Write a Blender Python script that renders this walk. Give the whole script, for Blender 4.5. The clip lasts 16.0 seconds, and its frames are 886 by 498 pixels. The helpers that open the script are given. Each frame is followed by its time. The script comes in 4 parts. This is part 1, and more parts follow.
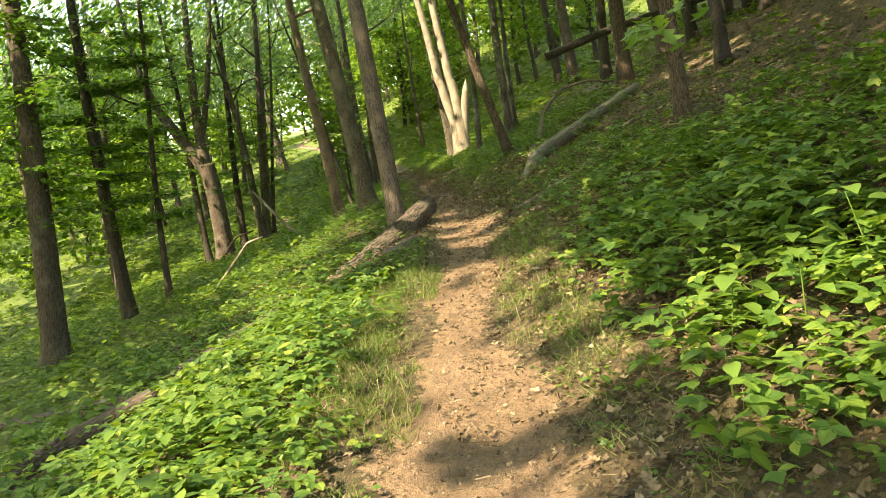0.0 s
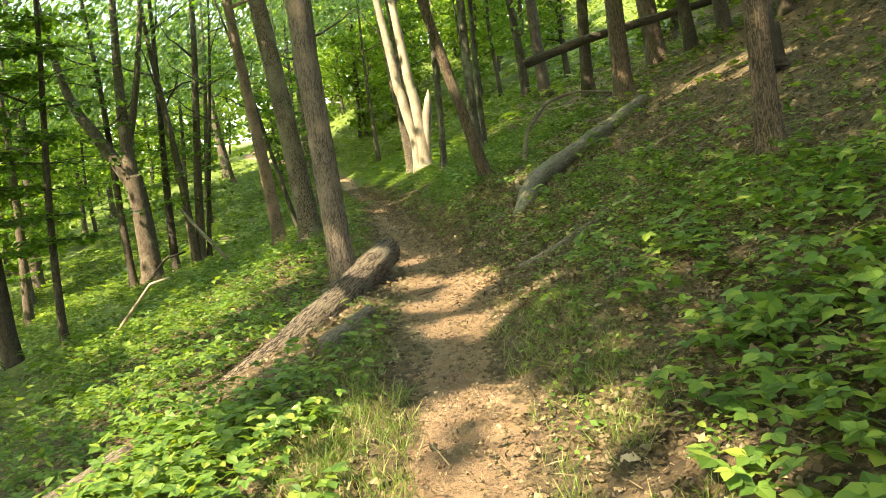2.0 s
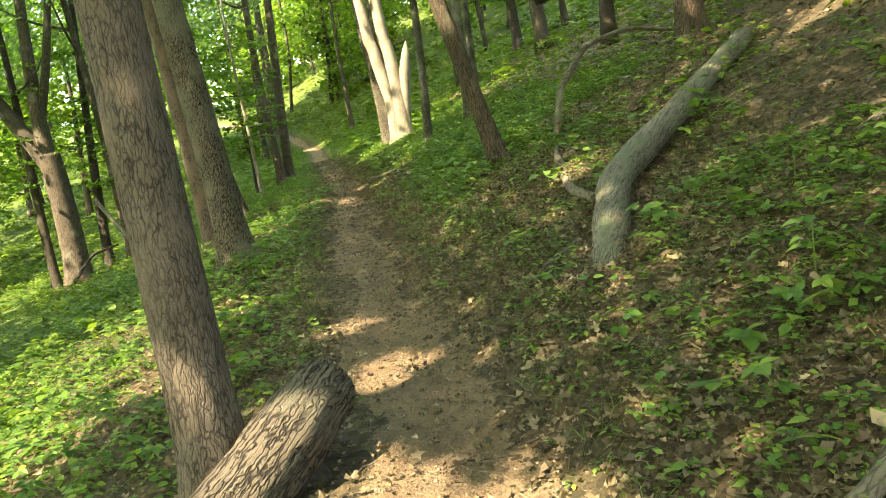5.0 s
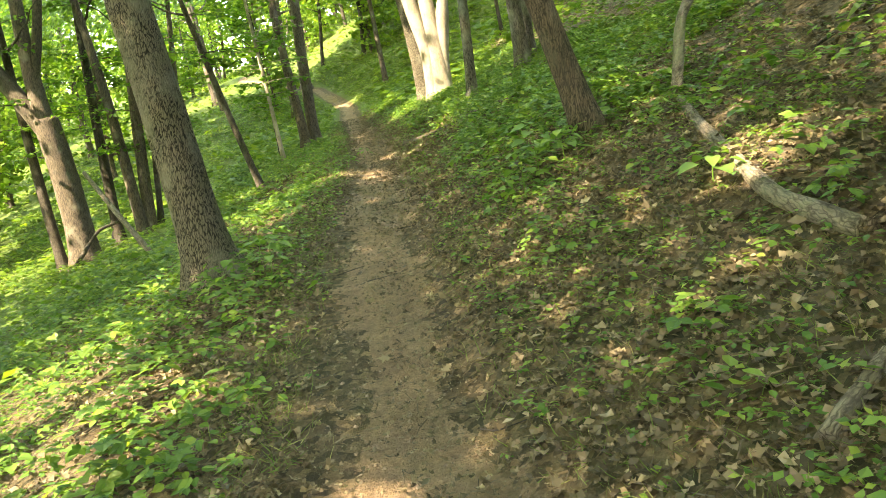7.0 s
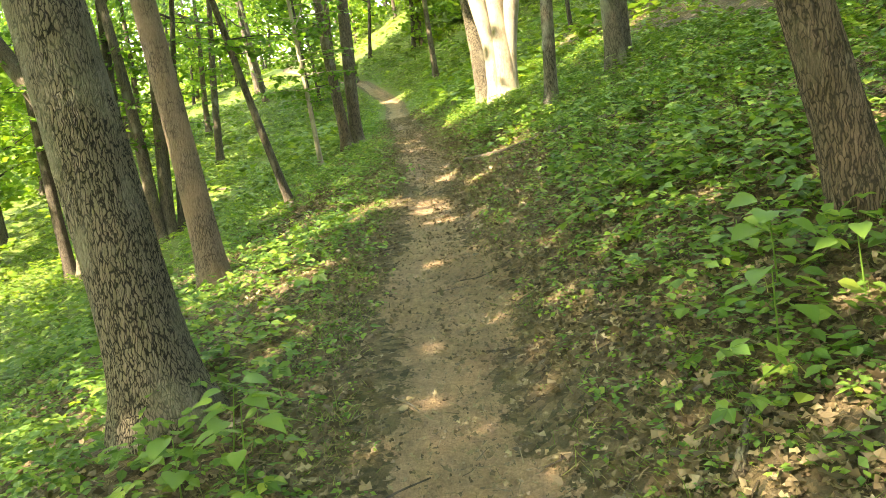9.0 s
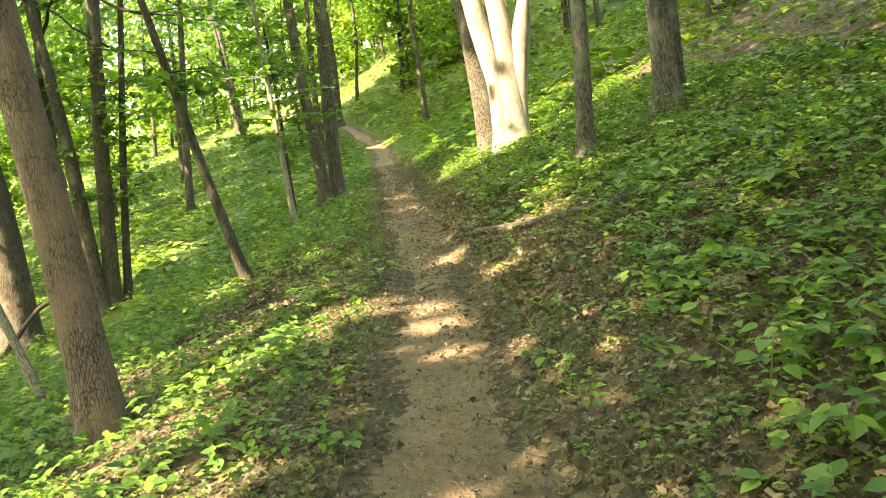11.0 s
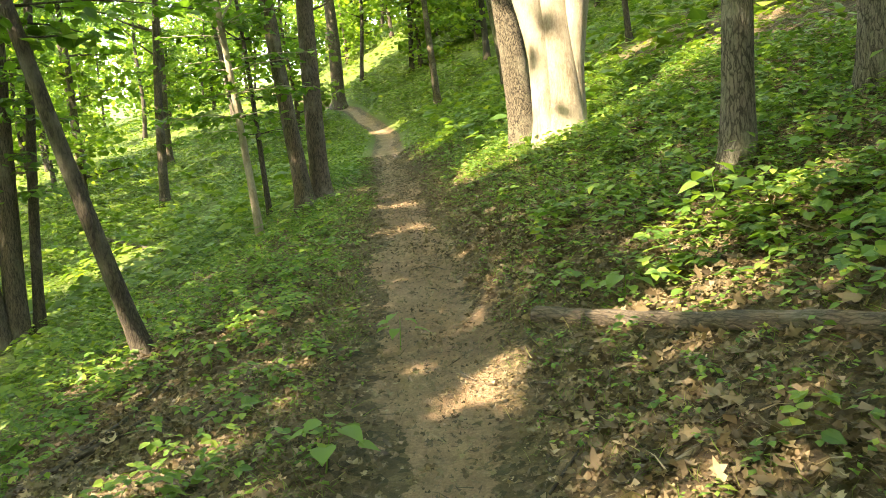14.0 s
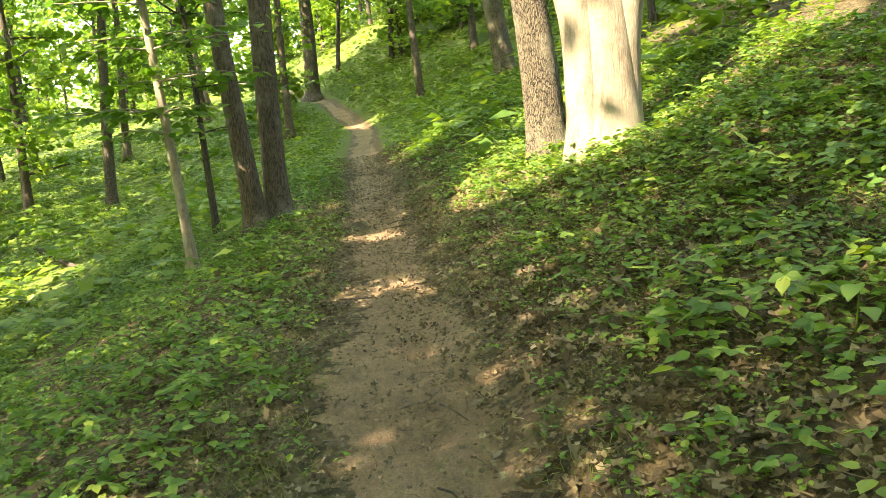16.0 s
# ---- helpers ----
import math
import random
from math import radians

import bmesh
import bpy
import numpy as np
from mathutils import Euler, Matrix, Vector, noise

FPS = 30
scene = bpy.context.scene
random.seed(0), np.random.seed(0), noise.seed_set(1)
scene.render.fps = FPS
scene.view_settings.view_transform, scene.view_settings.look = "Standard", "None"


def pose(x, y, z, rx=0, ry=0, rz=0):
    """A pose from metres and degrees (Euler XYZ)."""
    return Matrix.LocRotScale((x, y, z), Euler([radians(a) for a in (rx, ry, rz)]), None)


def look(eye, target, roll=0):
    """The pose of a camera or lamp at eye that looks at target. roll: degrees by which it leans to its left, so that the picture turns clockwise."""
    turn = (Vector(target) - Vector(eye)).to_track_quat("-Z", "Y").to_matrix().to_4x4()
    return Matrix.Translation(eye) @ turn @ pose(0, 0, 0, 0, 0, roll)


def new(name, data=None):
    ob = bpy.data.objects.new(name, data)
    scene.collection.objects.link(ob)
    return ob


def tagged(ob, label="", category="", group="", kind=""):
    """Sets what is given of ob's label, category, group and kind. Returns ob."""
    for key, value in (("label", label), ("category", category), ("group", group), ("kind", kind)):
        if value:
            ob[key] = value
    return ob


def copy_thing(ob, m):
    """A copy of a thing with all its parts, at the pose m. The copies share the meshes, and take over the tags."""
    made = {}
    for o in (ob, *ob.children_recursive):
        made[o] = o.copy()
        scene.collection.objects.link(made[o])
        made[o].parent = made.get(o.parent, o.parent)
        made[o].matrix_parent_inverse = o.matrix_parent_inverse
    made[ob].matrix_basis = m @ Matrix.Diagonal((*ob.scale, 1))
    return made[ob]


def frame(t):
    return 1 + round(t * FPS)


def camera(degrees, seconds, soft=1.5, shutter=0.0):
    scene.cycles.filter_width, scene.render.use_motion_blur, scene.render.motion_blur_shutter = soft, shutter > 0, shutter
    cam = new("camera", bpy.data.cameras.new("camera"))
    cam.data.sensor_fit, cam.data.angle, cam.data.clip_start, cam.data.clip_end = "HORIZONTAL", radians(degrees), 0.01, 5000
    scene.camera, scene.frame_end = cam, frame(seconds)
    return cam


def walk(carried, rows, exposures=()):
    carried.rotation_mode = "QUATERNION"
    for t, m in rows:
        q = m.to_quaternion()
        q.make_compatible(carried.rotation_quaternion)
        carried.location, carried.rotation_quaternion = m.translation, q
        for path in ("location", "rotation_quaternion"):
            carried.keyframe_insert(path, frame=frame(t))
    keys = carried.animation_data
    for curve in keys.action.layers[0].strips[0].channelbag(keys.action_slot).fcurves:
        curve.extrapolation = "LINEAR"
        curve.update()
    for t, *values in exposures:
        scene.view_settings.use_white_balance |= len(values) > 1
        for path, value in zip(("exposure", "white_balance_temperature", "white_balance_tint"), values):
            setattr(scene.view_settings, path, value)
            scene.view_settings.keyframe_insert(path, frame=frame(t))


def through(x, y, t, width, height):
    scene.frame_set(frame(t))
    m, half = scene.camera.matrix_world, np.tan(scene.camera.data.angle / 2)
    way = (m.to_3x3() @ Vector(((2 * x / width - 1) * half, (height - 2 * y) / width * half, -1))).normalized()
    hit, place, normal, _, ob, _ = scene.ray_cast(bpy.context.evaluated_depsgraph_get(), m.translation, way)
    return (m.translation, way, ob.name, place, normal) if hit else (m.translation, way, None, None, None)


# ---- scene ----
cam = camera(59.3, 16.0, soft=0.5)
METRES, EYE, TILT, LEAN, TURN = 26.0, 1.45, -4.0, 7.0, 0.0
ROWS = [
    (0.0, 0.0, 0.0, 0.0, -0.0, 0.0, -0.0),
    (0.5, -0.0021, 0.0344, 0.0044, -1.28, 0.81, -0.52),
    (1.0, -0.0021, 0.0658, 0.0097, -3.44, 2.44, -0.73),
    (1.5, -0.0031, 0.0998, 0.0159, -2.57, 2.51, -0.77),
    (2.0, -0.0053, 0.1321, 0.0213, -3.46, 1.07, -1.08),
    (2.5, -0.0022, 0.1661, 0.027, -4.41, 0.36, -1.18),
    (3.0, -0.0048, 0.1994, 0.035, -5.19, 1.72, -1.73),
    (3.5, -0.0026, 0.2309, 0.0379, -5.71, 0.69, -0.81),
    (4.0, -0.0017, 0.2629, 0.0425, -5.04, -0.64, -0.4),
    (6.5, 0.0034, 0.4152, 0.0681, -4.8, -3.86, 1.41),
    (7.0, 0.0031, 0.4447, 0.0698, -2.09, -5.17, 1.2),
    (7.5, -0.0016, 0.475, 0.075, 2.57, -5.2, 0.2),
    (8.0, -0.0053, 0.5041, 0.0794, 3.42, -4.52, -0.9),
    (8.5, -0.0052, 0.5339, 0.0844, 2.36, -5.25, -0.61),
    (9.0, -0.0092, 0.5635, 0.0882, 0.99, -5.5, -1.1),
    (9.5, -0.0087, 0.5932, 0.0907, -0.45, -5.36, -0.54),
    (10.0, -0.0139, 0.6251, 0.0939, 0.16, -2.72, -1.67),
    (12.5, -0.02, 0.7759, 0.1145, -0.08, -2.25, -0.65),
    (13.0, -0.02, 0.805, 0.1163, 0.67, -2.33, -1.21),
    (13.5, -0.0231, 0.8338, 0.1185, 1.78, -2.95, -1.84),
    (14.0, -0.0239, 0.8632, 0.121, 0.69, -3.47, -2.27),
    (14.5, -0.0261, 0.8934, 0.1253, 0.8, -3.84, -2.55),
    (15.0, -0.0303, 0.9237, 0.1287, -0.68, -3.79, -3.6),
    (15.5, -0.0298, 0.955, 0.1328, -0.93, -3.93, -2.94),
    (16.0, -0.0329, 0.986, 0.1364, -0.89, -3.93, -2.65),
]
walk(cam, [(t, pose(0, 0, EYE, TILT, LEAN, TURN) @ pose(METRES * x, METRES * y, METRES * z, 90 + pitch, roll, yaw)) for t, x, y, z, yaw, pitch, roll in ROWS],
     exposures=[(0.0, 2.95, 9900, 15.0), (2.0, 3.25, 9700, 13.0), (4.0, 3.35, 9300, 9.5), (7.0, 3.97, 9500, 12.0), (10.0, 4.22, 9800, 14.5), (13.0, 3.85, 9500, 16.0), (16.0, 3.92, 9500, 16.0)])
# Light: a warm sun low behind the walker's left shoulder, and the sky.
SUN = Vector((-0.55, -0.45, 0.70)).normalized()
sun = new("sun", bpy.data.lights.new("sun", "SUN"))
sun.data.energy, sun.data.angle, sun.data.color = 2.3, radians(0.55), (1.0, 0.93, 0.80)
sun.matrix_world = look(SUN * 60, (0, 0, 0))
world = bpy.data.worlds.new("sky")
scene.world = world
world.use_nodes = True
sky = world.node_tree.nodes.new("ShaderNodeTexSky")
sky.sky_type, sky.sun_disc = "NISHITA", False
sky.sun_elevation, sky.sun_rotation = math.asin(SUN.z), math.atan2(SUN.x, SUN.y)
world.node_tree.links.new(sky.outputs[0], world.node_tree.nodes["Background"].inputs[0])
world.node_tree.nodes["Background"].inputs[1].default_value = 0.15

rng = np.random.default_rng(7)


# ---- lie of the land: a trail that climbs along a hillside ----
def trail_x(y):
    return np.interp(y, (-40, 0, 5, 10, 12.5, 16, 22, 26, 31, 37, 47, 57, 70, 90),
                     (0, -0.1, -0.05, 0.22, 0.15, -0.15, -0.45, -0.6, -1.0, -1.55, -2.6, -3.4, -6.5, -16))


def trail_z(y):
    return np.interp(y, (-40, -10, 0, 2.6, 6, 11, 15, 20, 26, 31, 37, 47, 57, 72, 100, 150, 400),
                     (-1.5, -0.45, 0, 0.24, 0.57, 0.99, 1.27, 1.6, 1.86, 2.15, 2.45, 3.05, 3.8, 6.1, 10.5, 18, 50))


def cross(d):
    return np.interp(d, (-400, -60, -30, -20, -9, -7.1, -3.1, -2.5, -1.6, -0.6, 0.35, 1.4, 2.3, 3.0, 5.2, 10, 20, 40, 400),
                     (-22, -13, -7.8, -5.5, -2.7, -2.13, -0.85, -0.62, -0.28, -0.03, 0.02, 0.46, 0.83, 1.07, 1.95, 3.9, 7.6, 14.5, 90))


def bumps(x, y):
    return (0.05 * np.sin(1.3 * x + 0.7 * y + 1) * np.sin(0.9 * y - 0.6 * x) + 0.022 * np.sin(3.1 * x - 2.3 * y) * np.sin(2.7 * y + 1.9 * x)
            + 0.009 * np.sin(9 * x + 4 * y) * np.sin(8 * y - 5 * x + 2))


def height(x, y):
    x, y = np.asarray(x, float), np.asarray(y, float)
    d = x - trail_x(y)
    side = np.where(d < 0, np.interp(y, (38, 52), (1, 0.65)), np.interp(y, (36, 50), (1, 1.12)))
    return trail_z(y) + cross(d) * side + bumps(x, y) * np.clip(np.abs(d) * 0.8, 0.3, 1)


def ground(x, y):
    return float(height(x, y))


# ---- meshes from arrays ----
def mesh_of(name, verts, faces, material, smooth=True, mask=None, weeds=None):
    me = bpy.data.meshes.new(name)
    verts, faces = np.asarray(verts, np.float32), np.asarray(faces, np.int32)
    n, k = faces.shape
    me.vertices.add(len(verts))
    me.vertices.foreach_set("co", verts.ravel())
    me.loops.add(n * k)
    me.loops.foreach_set("vertex_index", faces.ravel())
    me.polygons.add(n)
    me.polygons.foreach_set("loop_start", np.arange(0, n * k, k, dtype=np.int32))
    me.polygons.foreach_set("use_smooth", np.full(n, smooth))
    me.update(calc_edges=True)
    if mask is not None:
        me.attributes.new("tread", "FLOAT", "POINT").data.foreach_set("value", np.asarray(mask, np.float32))
    if weeds is not None:
        me.attributes.new("weeds", "FLOAT", "POINT").data.foreach_set("value", np.asarray(weeds, np.float32))
    me.materials.append(material)
    return me


def part(name, me, parent, label=""):
    ob = new(name, me)
    ob.parent = parent
    return tagged(ob, label) if label else ob


def thing(name, x, y, z, label, category, group="", kind=""):
    ob = new(name)
    ob.location = (x, y, z)
    ob.empty_display_size = 0.1
    return tagged(ob, label, category, group, kind)


def tube(points, radii, sides=12, ridge=0.0, seed=0, caps=True):
    """A round limb along a line of points, with ridged bark where ridge > 0."""
    p, r = np.asarray(points, float), np.asarray(radii, float)
    n = len(p)
    tan = np.gradient(p, axis=0)
    tan /= np.linalg.norm(tan, axis=1)[:, None]
    ref = np.array((0.0, 1.0, 0.0)) if abs(tan[0][1]) < 0.8 else np.array((1.0, 0.0, 0.0))
    a = np.cross(tan, ref)
    a /= np.linalg.norm(a, axis=1)[:, None]
    b = np.cross(tan, a)
    ang = np.linspace(0, 2 * np.pi, sides, endpoint=False)
    g = np.random.default_rng(seed)
    rr = np.repeat(r[:, None], sides, 1)
    if ridge:
        row = np.arange(n)[:, None]
        f = g.uniform(0, 6.28, 8)
        wob = np.sin(ang * 2 + f[0] + row * 0.11) * 0.5 + np.sin(ang * 3 + f[1] - row * 0.07) * 0.35
        rr = rr * (1 + 0.05 * wob + ridge * g.uniform(-1, 1, (n, sides)) + ridge * 1.2 * np.sign(np.sin(ang * sides / 2 + f[2])))
    v = p[:, None] + rr[..., None] * (np.cos(ang)[None, :, None] * a[:, None] + np.sin(ang)[None, :, None] * b[:, None])
    v = v.reshape(-1, 3)
    i = np.arange(n - 1)[:, None] * sides
    j = np.arange(sides)[None]
    k = (j + 1) % sides
    f = np.stack((i + j, i + k, i + sides + k, i + sides + j), -1).reshape(-1, 4)
    if caps:
        v = np.vstack((v, p[:1] - tan[:1] * r[0] * 0.05, p[-1:] + tan[-1:] * r[-1] * 0.05))
        e, t = n * sides, (n - 1) * sides
        jj, kk = j.ravel(), k.ravel()
        low = np.stack((np.full(sides, e), kk, jj, jj), -1)
        top = np.stack((np.full(sides, e + 1), t + jj, t + kk, t + kk), -1)
        tri = np.vstack((low, top))[:, :3]
        f = np.vstack((f[:, (0, 1, 2)], f[:, (0, 2, 3)], tri))
    return v, f


def stack(pieces):
    vs, fs, o = [], [], 0
    for v, f in pieces:
        vs.append(v)
        fs.append(f + o)
        o += len(v)
    return np.vstack(vs), np.vstack(fs)


# Leaf outlines: length along u, width across v, cupping w; as triangles.
OVATE = (np.array([(0, 0, 0), (0.22, 0.3, 0.04), (0.22, -0.3, 0.04), (0.55, 0.33, 0.03), (0.55, -0.33, 0.03), (0.5, 0, -0.05), (1, 0, -0.10)]),
         np.array([(0, 5, 1), (0, 2, 5), (1, 5, 3), (2, 4, 5), (3, 5, 6), (4, 6, 5)]))
def leaflets(shape, turns):
    """A compound leaf: the shape repeated at some turns round the end of its stalk."""
    vs, fs = [], []
    for i, (a, s) in enumerate(turns):
        t = shape[0] * s
        c, d = math.cos(a), math.sin(a)
        vs.append(np.stack((0.28 + t[:, 0] * c - t[:, 1] * d, t[:, 0] * d + t[:, 1] * c, t[:, 2]), -1))
        fs.append(shape[1] + i * len(shape[0]))
    return np.vstack(vs), np.vstack(fs)


TRIPLE = leaflets(OVATE, ((0.0, 0.75), (1.35, 0.62), (-1.35, 0.62)))
SIMPLE = (np.array([(0, 0, 0), (0.5, 0.32, 0.05), (0.5, -0.32, 0.05), (1, 0, -0.08)]), np.array([(0, 2, 1), (1, 2, 3)]))
LOBED = (np.array([(0, 0, 0), (0.2, 0.24, 0.06), (0.35, 0.12, 0.0), (0.6, 0.34, 0.10), (0.66, 0.12, 0.0), (1, 0, 0.08),
                   (0.66, -0.12, 0.0), (0.55, -0.36, 0.12), (0.35, -0.12, 0.0), (0.2, -0.22, 0.05)]),
         np.array([(0, 2, 1), (0, 9, 8), (0, 8, 2), (2, 4, 3), (8, 7, 6), (2, 8, 6), (2, 6, 4), (4, 6, 5)]))
CURLED = (np.array([(0, 0, 0.05), (0.22, 0.30, 0.2), (0.45, 0.10, 0.0), (0.82, 0.33, 0.22), (1, -0.06, 0.05), (0.62, -0.16, 0.0), (0.3, -0.34, 0.24)]), np.array([(0, 2, 1), (0, 6, 2), (6, 5, 2), (2, 5, 3), (3, 5, 4)]))
BLADE = (np.array([(0, 0.03, 0), (0, -0.03, 0), (0.55, 0.02, 0.06), (0.55, -0.02, 0.06), (1, 0, -0.12)]), np.array([(0, 1, 3), (0, 3, 2), (2, 3, 4)]))


def leaves(shape, at, along, up, size, width=1.0):
    """Many leaves at once: places, directions, facing and sizes are arrays."""
    t, f = shape
    a = along / np.linalg.norm(along, axis=1)[:, None]
    n = up - (up * a).sum(1)[:, None] * a
    n /= np.linalg.norm(n, axis=1)[:, None] + 1e-9
    b = np.cross(n, a)
    s = np.asarray(size)[:, None, None]
    v = at[:, None] + s * (t[None, :, :1] * a[:, None] + width * t[None, :, 1:2] * b[:, None] + t[None, :, 2:] * n[:, None])
    k = len(t)
    return v.reshape(-1, 3), (f[None] + (np.arange(len(at)) * k)[:, None, None]).reshape(-1, 3)


def spread(n, flat=1.0):
    """Random directions, lying nearer to level the smaller flat is."""
    v = rng.normal(size=(n, 3))
    v[:, 2] *= flat
    return v


# ---- materials ----
def material(name):
    m = bpy.data.materials.new(name)
    m.use_nodes = True
    return m, m.node_tree.nodes, m.node_tree.links, m.node_tree.nodes["Principled BSDF"]


def ramp(nodes, links, source, *stops):
    r = nodes.new("ShaderNodeValToRGB")
    while len(r.color_ramp.elements) < len(stops):
        r.color_ramp.elements.new(0.5)
    for e, (at, c) in zip(r.color_ramp.elements, stops):
        e.position, e.color = at, (*c, 1)
    links.new(source, r.inputs[0])
    return r.outputs[0]


def noise_at(nodes, links, scale, detail=6, stretch=(1, 1, 1), rough=0.6):
    c, m, n = nodes.new("ShaderNodeTexCoord"), nodes.new("ShaderNodeMapping"), nodes.new("ShaderNodeTexNoise")
    m.inputs["Scale"].default_value = stretch
    links.new(c.outputs["Object"], m.inputs[0])
    links.new(m.outputs[0], n.inputs["Vector"])
    n.inputs["Scale"].default_value, n.inputs["Detail"].default_value, n.inputs["Roughness"].default_value = scale, detail, rough
    return n.outputs["Fac"]


def mixed(nodes, links, fac, a, b, blend="MIX"):
    m = nodes.new("ShaderNodeMix")
    m.data_type, m.blend_type = "RGBA", blend
    for socket, value in ((m.inputs[0], fac), (m.inputs[6], a), (m.inputs[7], b)):
        if isinstance(value, (int, float)):
            socket.default_value = value
        elif isinstance(value, tuple):
            socket.default_value = (*value, 1)
        else:
            links.new(value, socket)
    return m.outputs[2]


def bump(nodes, links, bsdf, source, strength, distance):
    b = nodes.new("ShaderNodeBump")
    b.inputs["Strength"].default_value, b.inputs["Distance"].default_value = strength, distance
    links.new(source, b.inputs["Height"])
    links.new(b.outputs[0], bsdf.inputs["Normal"])


def leaf_material(name, *stops, through=0.45, gloss=0.45):
    """Thin green blades: a waxy face, and light that comes through from behind."""
    m, nodes, links, bsdf = material(name)
    geo = nodes.new("ShaderNodeNewGeometry")
    tone = ramp(nodes, links, geo.outputs["Random Per Island"], *stops)
    patch = noise_at(nodes, links, 0.7, 2)
    tone = mixed(nodes, links, patch, tone, (0.75, 0.85, 0.7), "MULTIPLY")
    links.new(tone, bsdf.inputs["Base Color"])
    bsdf.inputs["Roughness"].default_value = gloss
    bsdf.inputs["Specular IOR Level"].default_value = 0.35
    lucent, mix = nodes.new("ShaderNodeBsdfTranslucent"), nodes.new("ShaderNodeMixShader")
    warm = mixed(nodes, links, 1.0, tone, (1.27, 1.25, 0.68), "MULTIPLY")
    links.new(warm, lucent.inputs["Color"])
    mix.inputs[0].default_value = through
    links.new(bsdf.outputs[0], mix.inputs[1])
    links.new(lucent.outputs[0], mix.inputs[2])
    links.new(mix.outputs[0], nodes["Material Output"].inputs["Surface"])
    return m


def bark_material(name, dark, light, lichen, scale=1.0, depth=0.02, patches=0.6, plates=34, long=0.22, cracks=0.6, lo=0.27, hi=0.56):
    m, nodes, links, bsdf = material(name)
    furrow = noise_at(nodes, links, 34 * scale, 10, (1, 1, max(0.2, long)), 0.74)
    cell = nodes.new("ShaderNodeTexVoronoi")
    cell.feature = "DISTANCE_TO_EDGE"
    cell.inputs["Scale"].default_value = plates
    cell.inputs["Randomness"].default_value = 1.0
    co, wrap, warp = nodes.new("ShaderNodeTexCoord"), nodes.new("ShaderNodeMapping"), nodes.new("ShaderNodeVectorMath")
    wrap.inputs["Scale"].default_value = (1, 1, long)
    warp.operation = "MULTIPLY_ADD"
    warp.inputs[1].default_value = (0.035, 0.035, 0.035)
    rough = nodes.new("ShaderNodeTexNoise")
    rough.inputs["Scale"].default_value = 18
    links.new(co.outputs["Object"], rough.inputs["Vector"])
    links.new(rough.outputs["Color"], warp.inputs[0])
    links.new(co.outputs["Object"], warp.inputs[2])
    links.new(warp.outputs[0], wrap.inputs[0])
    links.new(wrap.outputs[0], cell.inputs["Vector"])
    crack = ramp(nodes, links, cell.outputs["Distance"], (0.0, (0, 0, 0)), (0.16, (1, 1, 1)))
    both = nodes.new("ShaderNodeMath")
    both.operation = "MULTIPLY"
    links.new(furrow, both.inputs[0])
    links.new(ramp(nodes, links, crack, (0, (cracks, cracks, cracks)), (1, (1, 1, 1))), both.inputs[1])
    furrow = both.outputs[0]
    fine = noise_at(nodes, links, 90 * scale, 5, (1, 1, 0.4))
    blot = noise_at(nodes, links, 3.2, 5, (1, 1, 0.6))
    tone = ramp(nodes, links, furrow, (lo, dark), (hi, light))
    spot = ramp(nodes, links, blot, (patches - 0.06, (0, 0, 0)), (patches + 0.08, (0.75, 0.75, 0.75)))
    tone = mixed(nodes, links, spot, tone, lichen)
    tone = mixed(nodes, links, 0.5, tone, ramp(nodes, links, fine, (0.3, (0.45, 0.45, 0.45)), (0.7, (1, 1, 1))), "MULTIPLY")
    info = nodes.new("ShaderNodeObjectInfo")
    tone = mixed(nodes, links, 0.5, tone, ramp(nodes, links, info.outputs["Random"], (0, (0.7, 0.72, 0.7)), (1, (1, 0.97, 0.93))), "MULTIPLY")
    links.new(tone, bsdf.inputs["Base Color"])
    bsdf.inputs["Roughness"].default_value = 0.9
    bump(nodes, links, bsdf, furrow, 1.0, depth)
    return m


GREENS = leaf_material("leaf_ground", (0, (0.055, 0.13, 0.032)), (0.4, (0.10, 0.205, 0.047)), (0.85, (0.17, 0.275, 0.06)), (1, (0.26, 0.33, 0.075)))
MIDDLE = leaf_material("leaf_carpet", (0, (0.068, 0.145, 0.027)), (0.6, (0.13, 0.225, 0.037)), (1, (0.23, 0.31, 0.055)))
CANOPY = leaf_material("leaf_canopy", (0, (0.05, 0.13, 0.024)), (0.7, (0.09, 0.20, 0.034)), (1, (0.15, 0.26, 0.05)), through=0.58)
FAR = leaf_material("leaf_far", (0, (0.08, 0.17, 0.03)), (0.6, (0.15, 0.27, 0.042)), (1, (0.26, 0.36, 0.08)), through=0.55)
GRASS = leaf_material("grass_blade", (0, (0.08, 0.14, 0.035)), (0.7, (0.14, 0.21, 0.055)), (1, (0.30, 0.28, 0.14)), through=0.35)
DEAD = leaf_material("dead_leaf", (0, (0.05, 0.035, 0.022)), (0.45, (0.12, 0.087, 0.058)), (0.85, (0.20, 0.148, 0.10)), (1, (0.33, 0.255, 0.18)), through=0.10, gloss=0.65)
BARK = bark_material("bark_grey_brown", (0.028, 0.022, 0.018), (0.15, 0.12, 0.092), (0.21, 0.20, 0.165), 1.1, 0.02, 0.6, plates=40, long=0.11, cracks=0.6)
OAK = bark_material("bark_oak", (0.018, 0.015, 0.012), (0.255, 0.222, 0.165), (0.33, 0.32, 0.25), 1.2, 0.05, 0.56, plates=66, long=0.17, cracks=0.22, lo=0.2, hi=0.45)
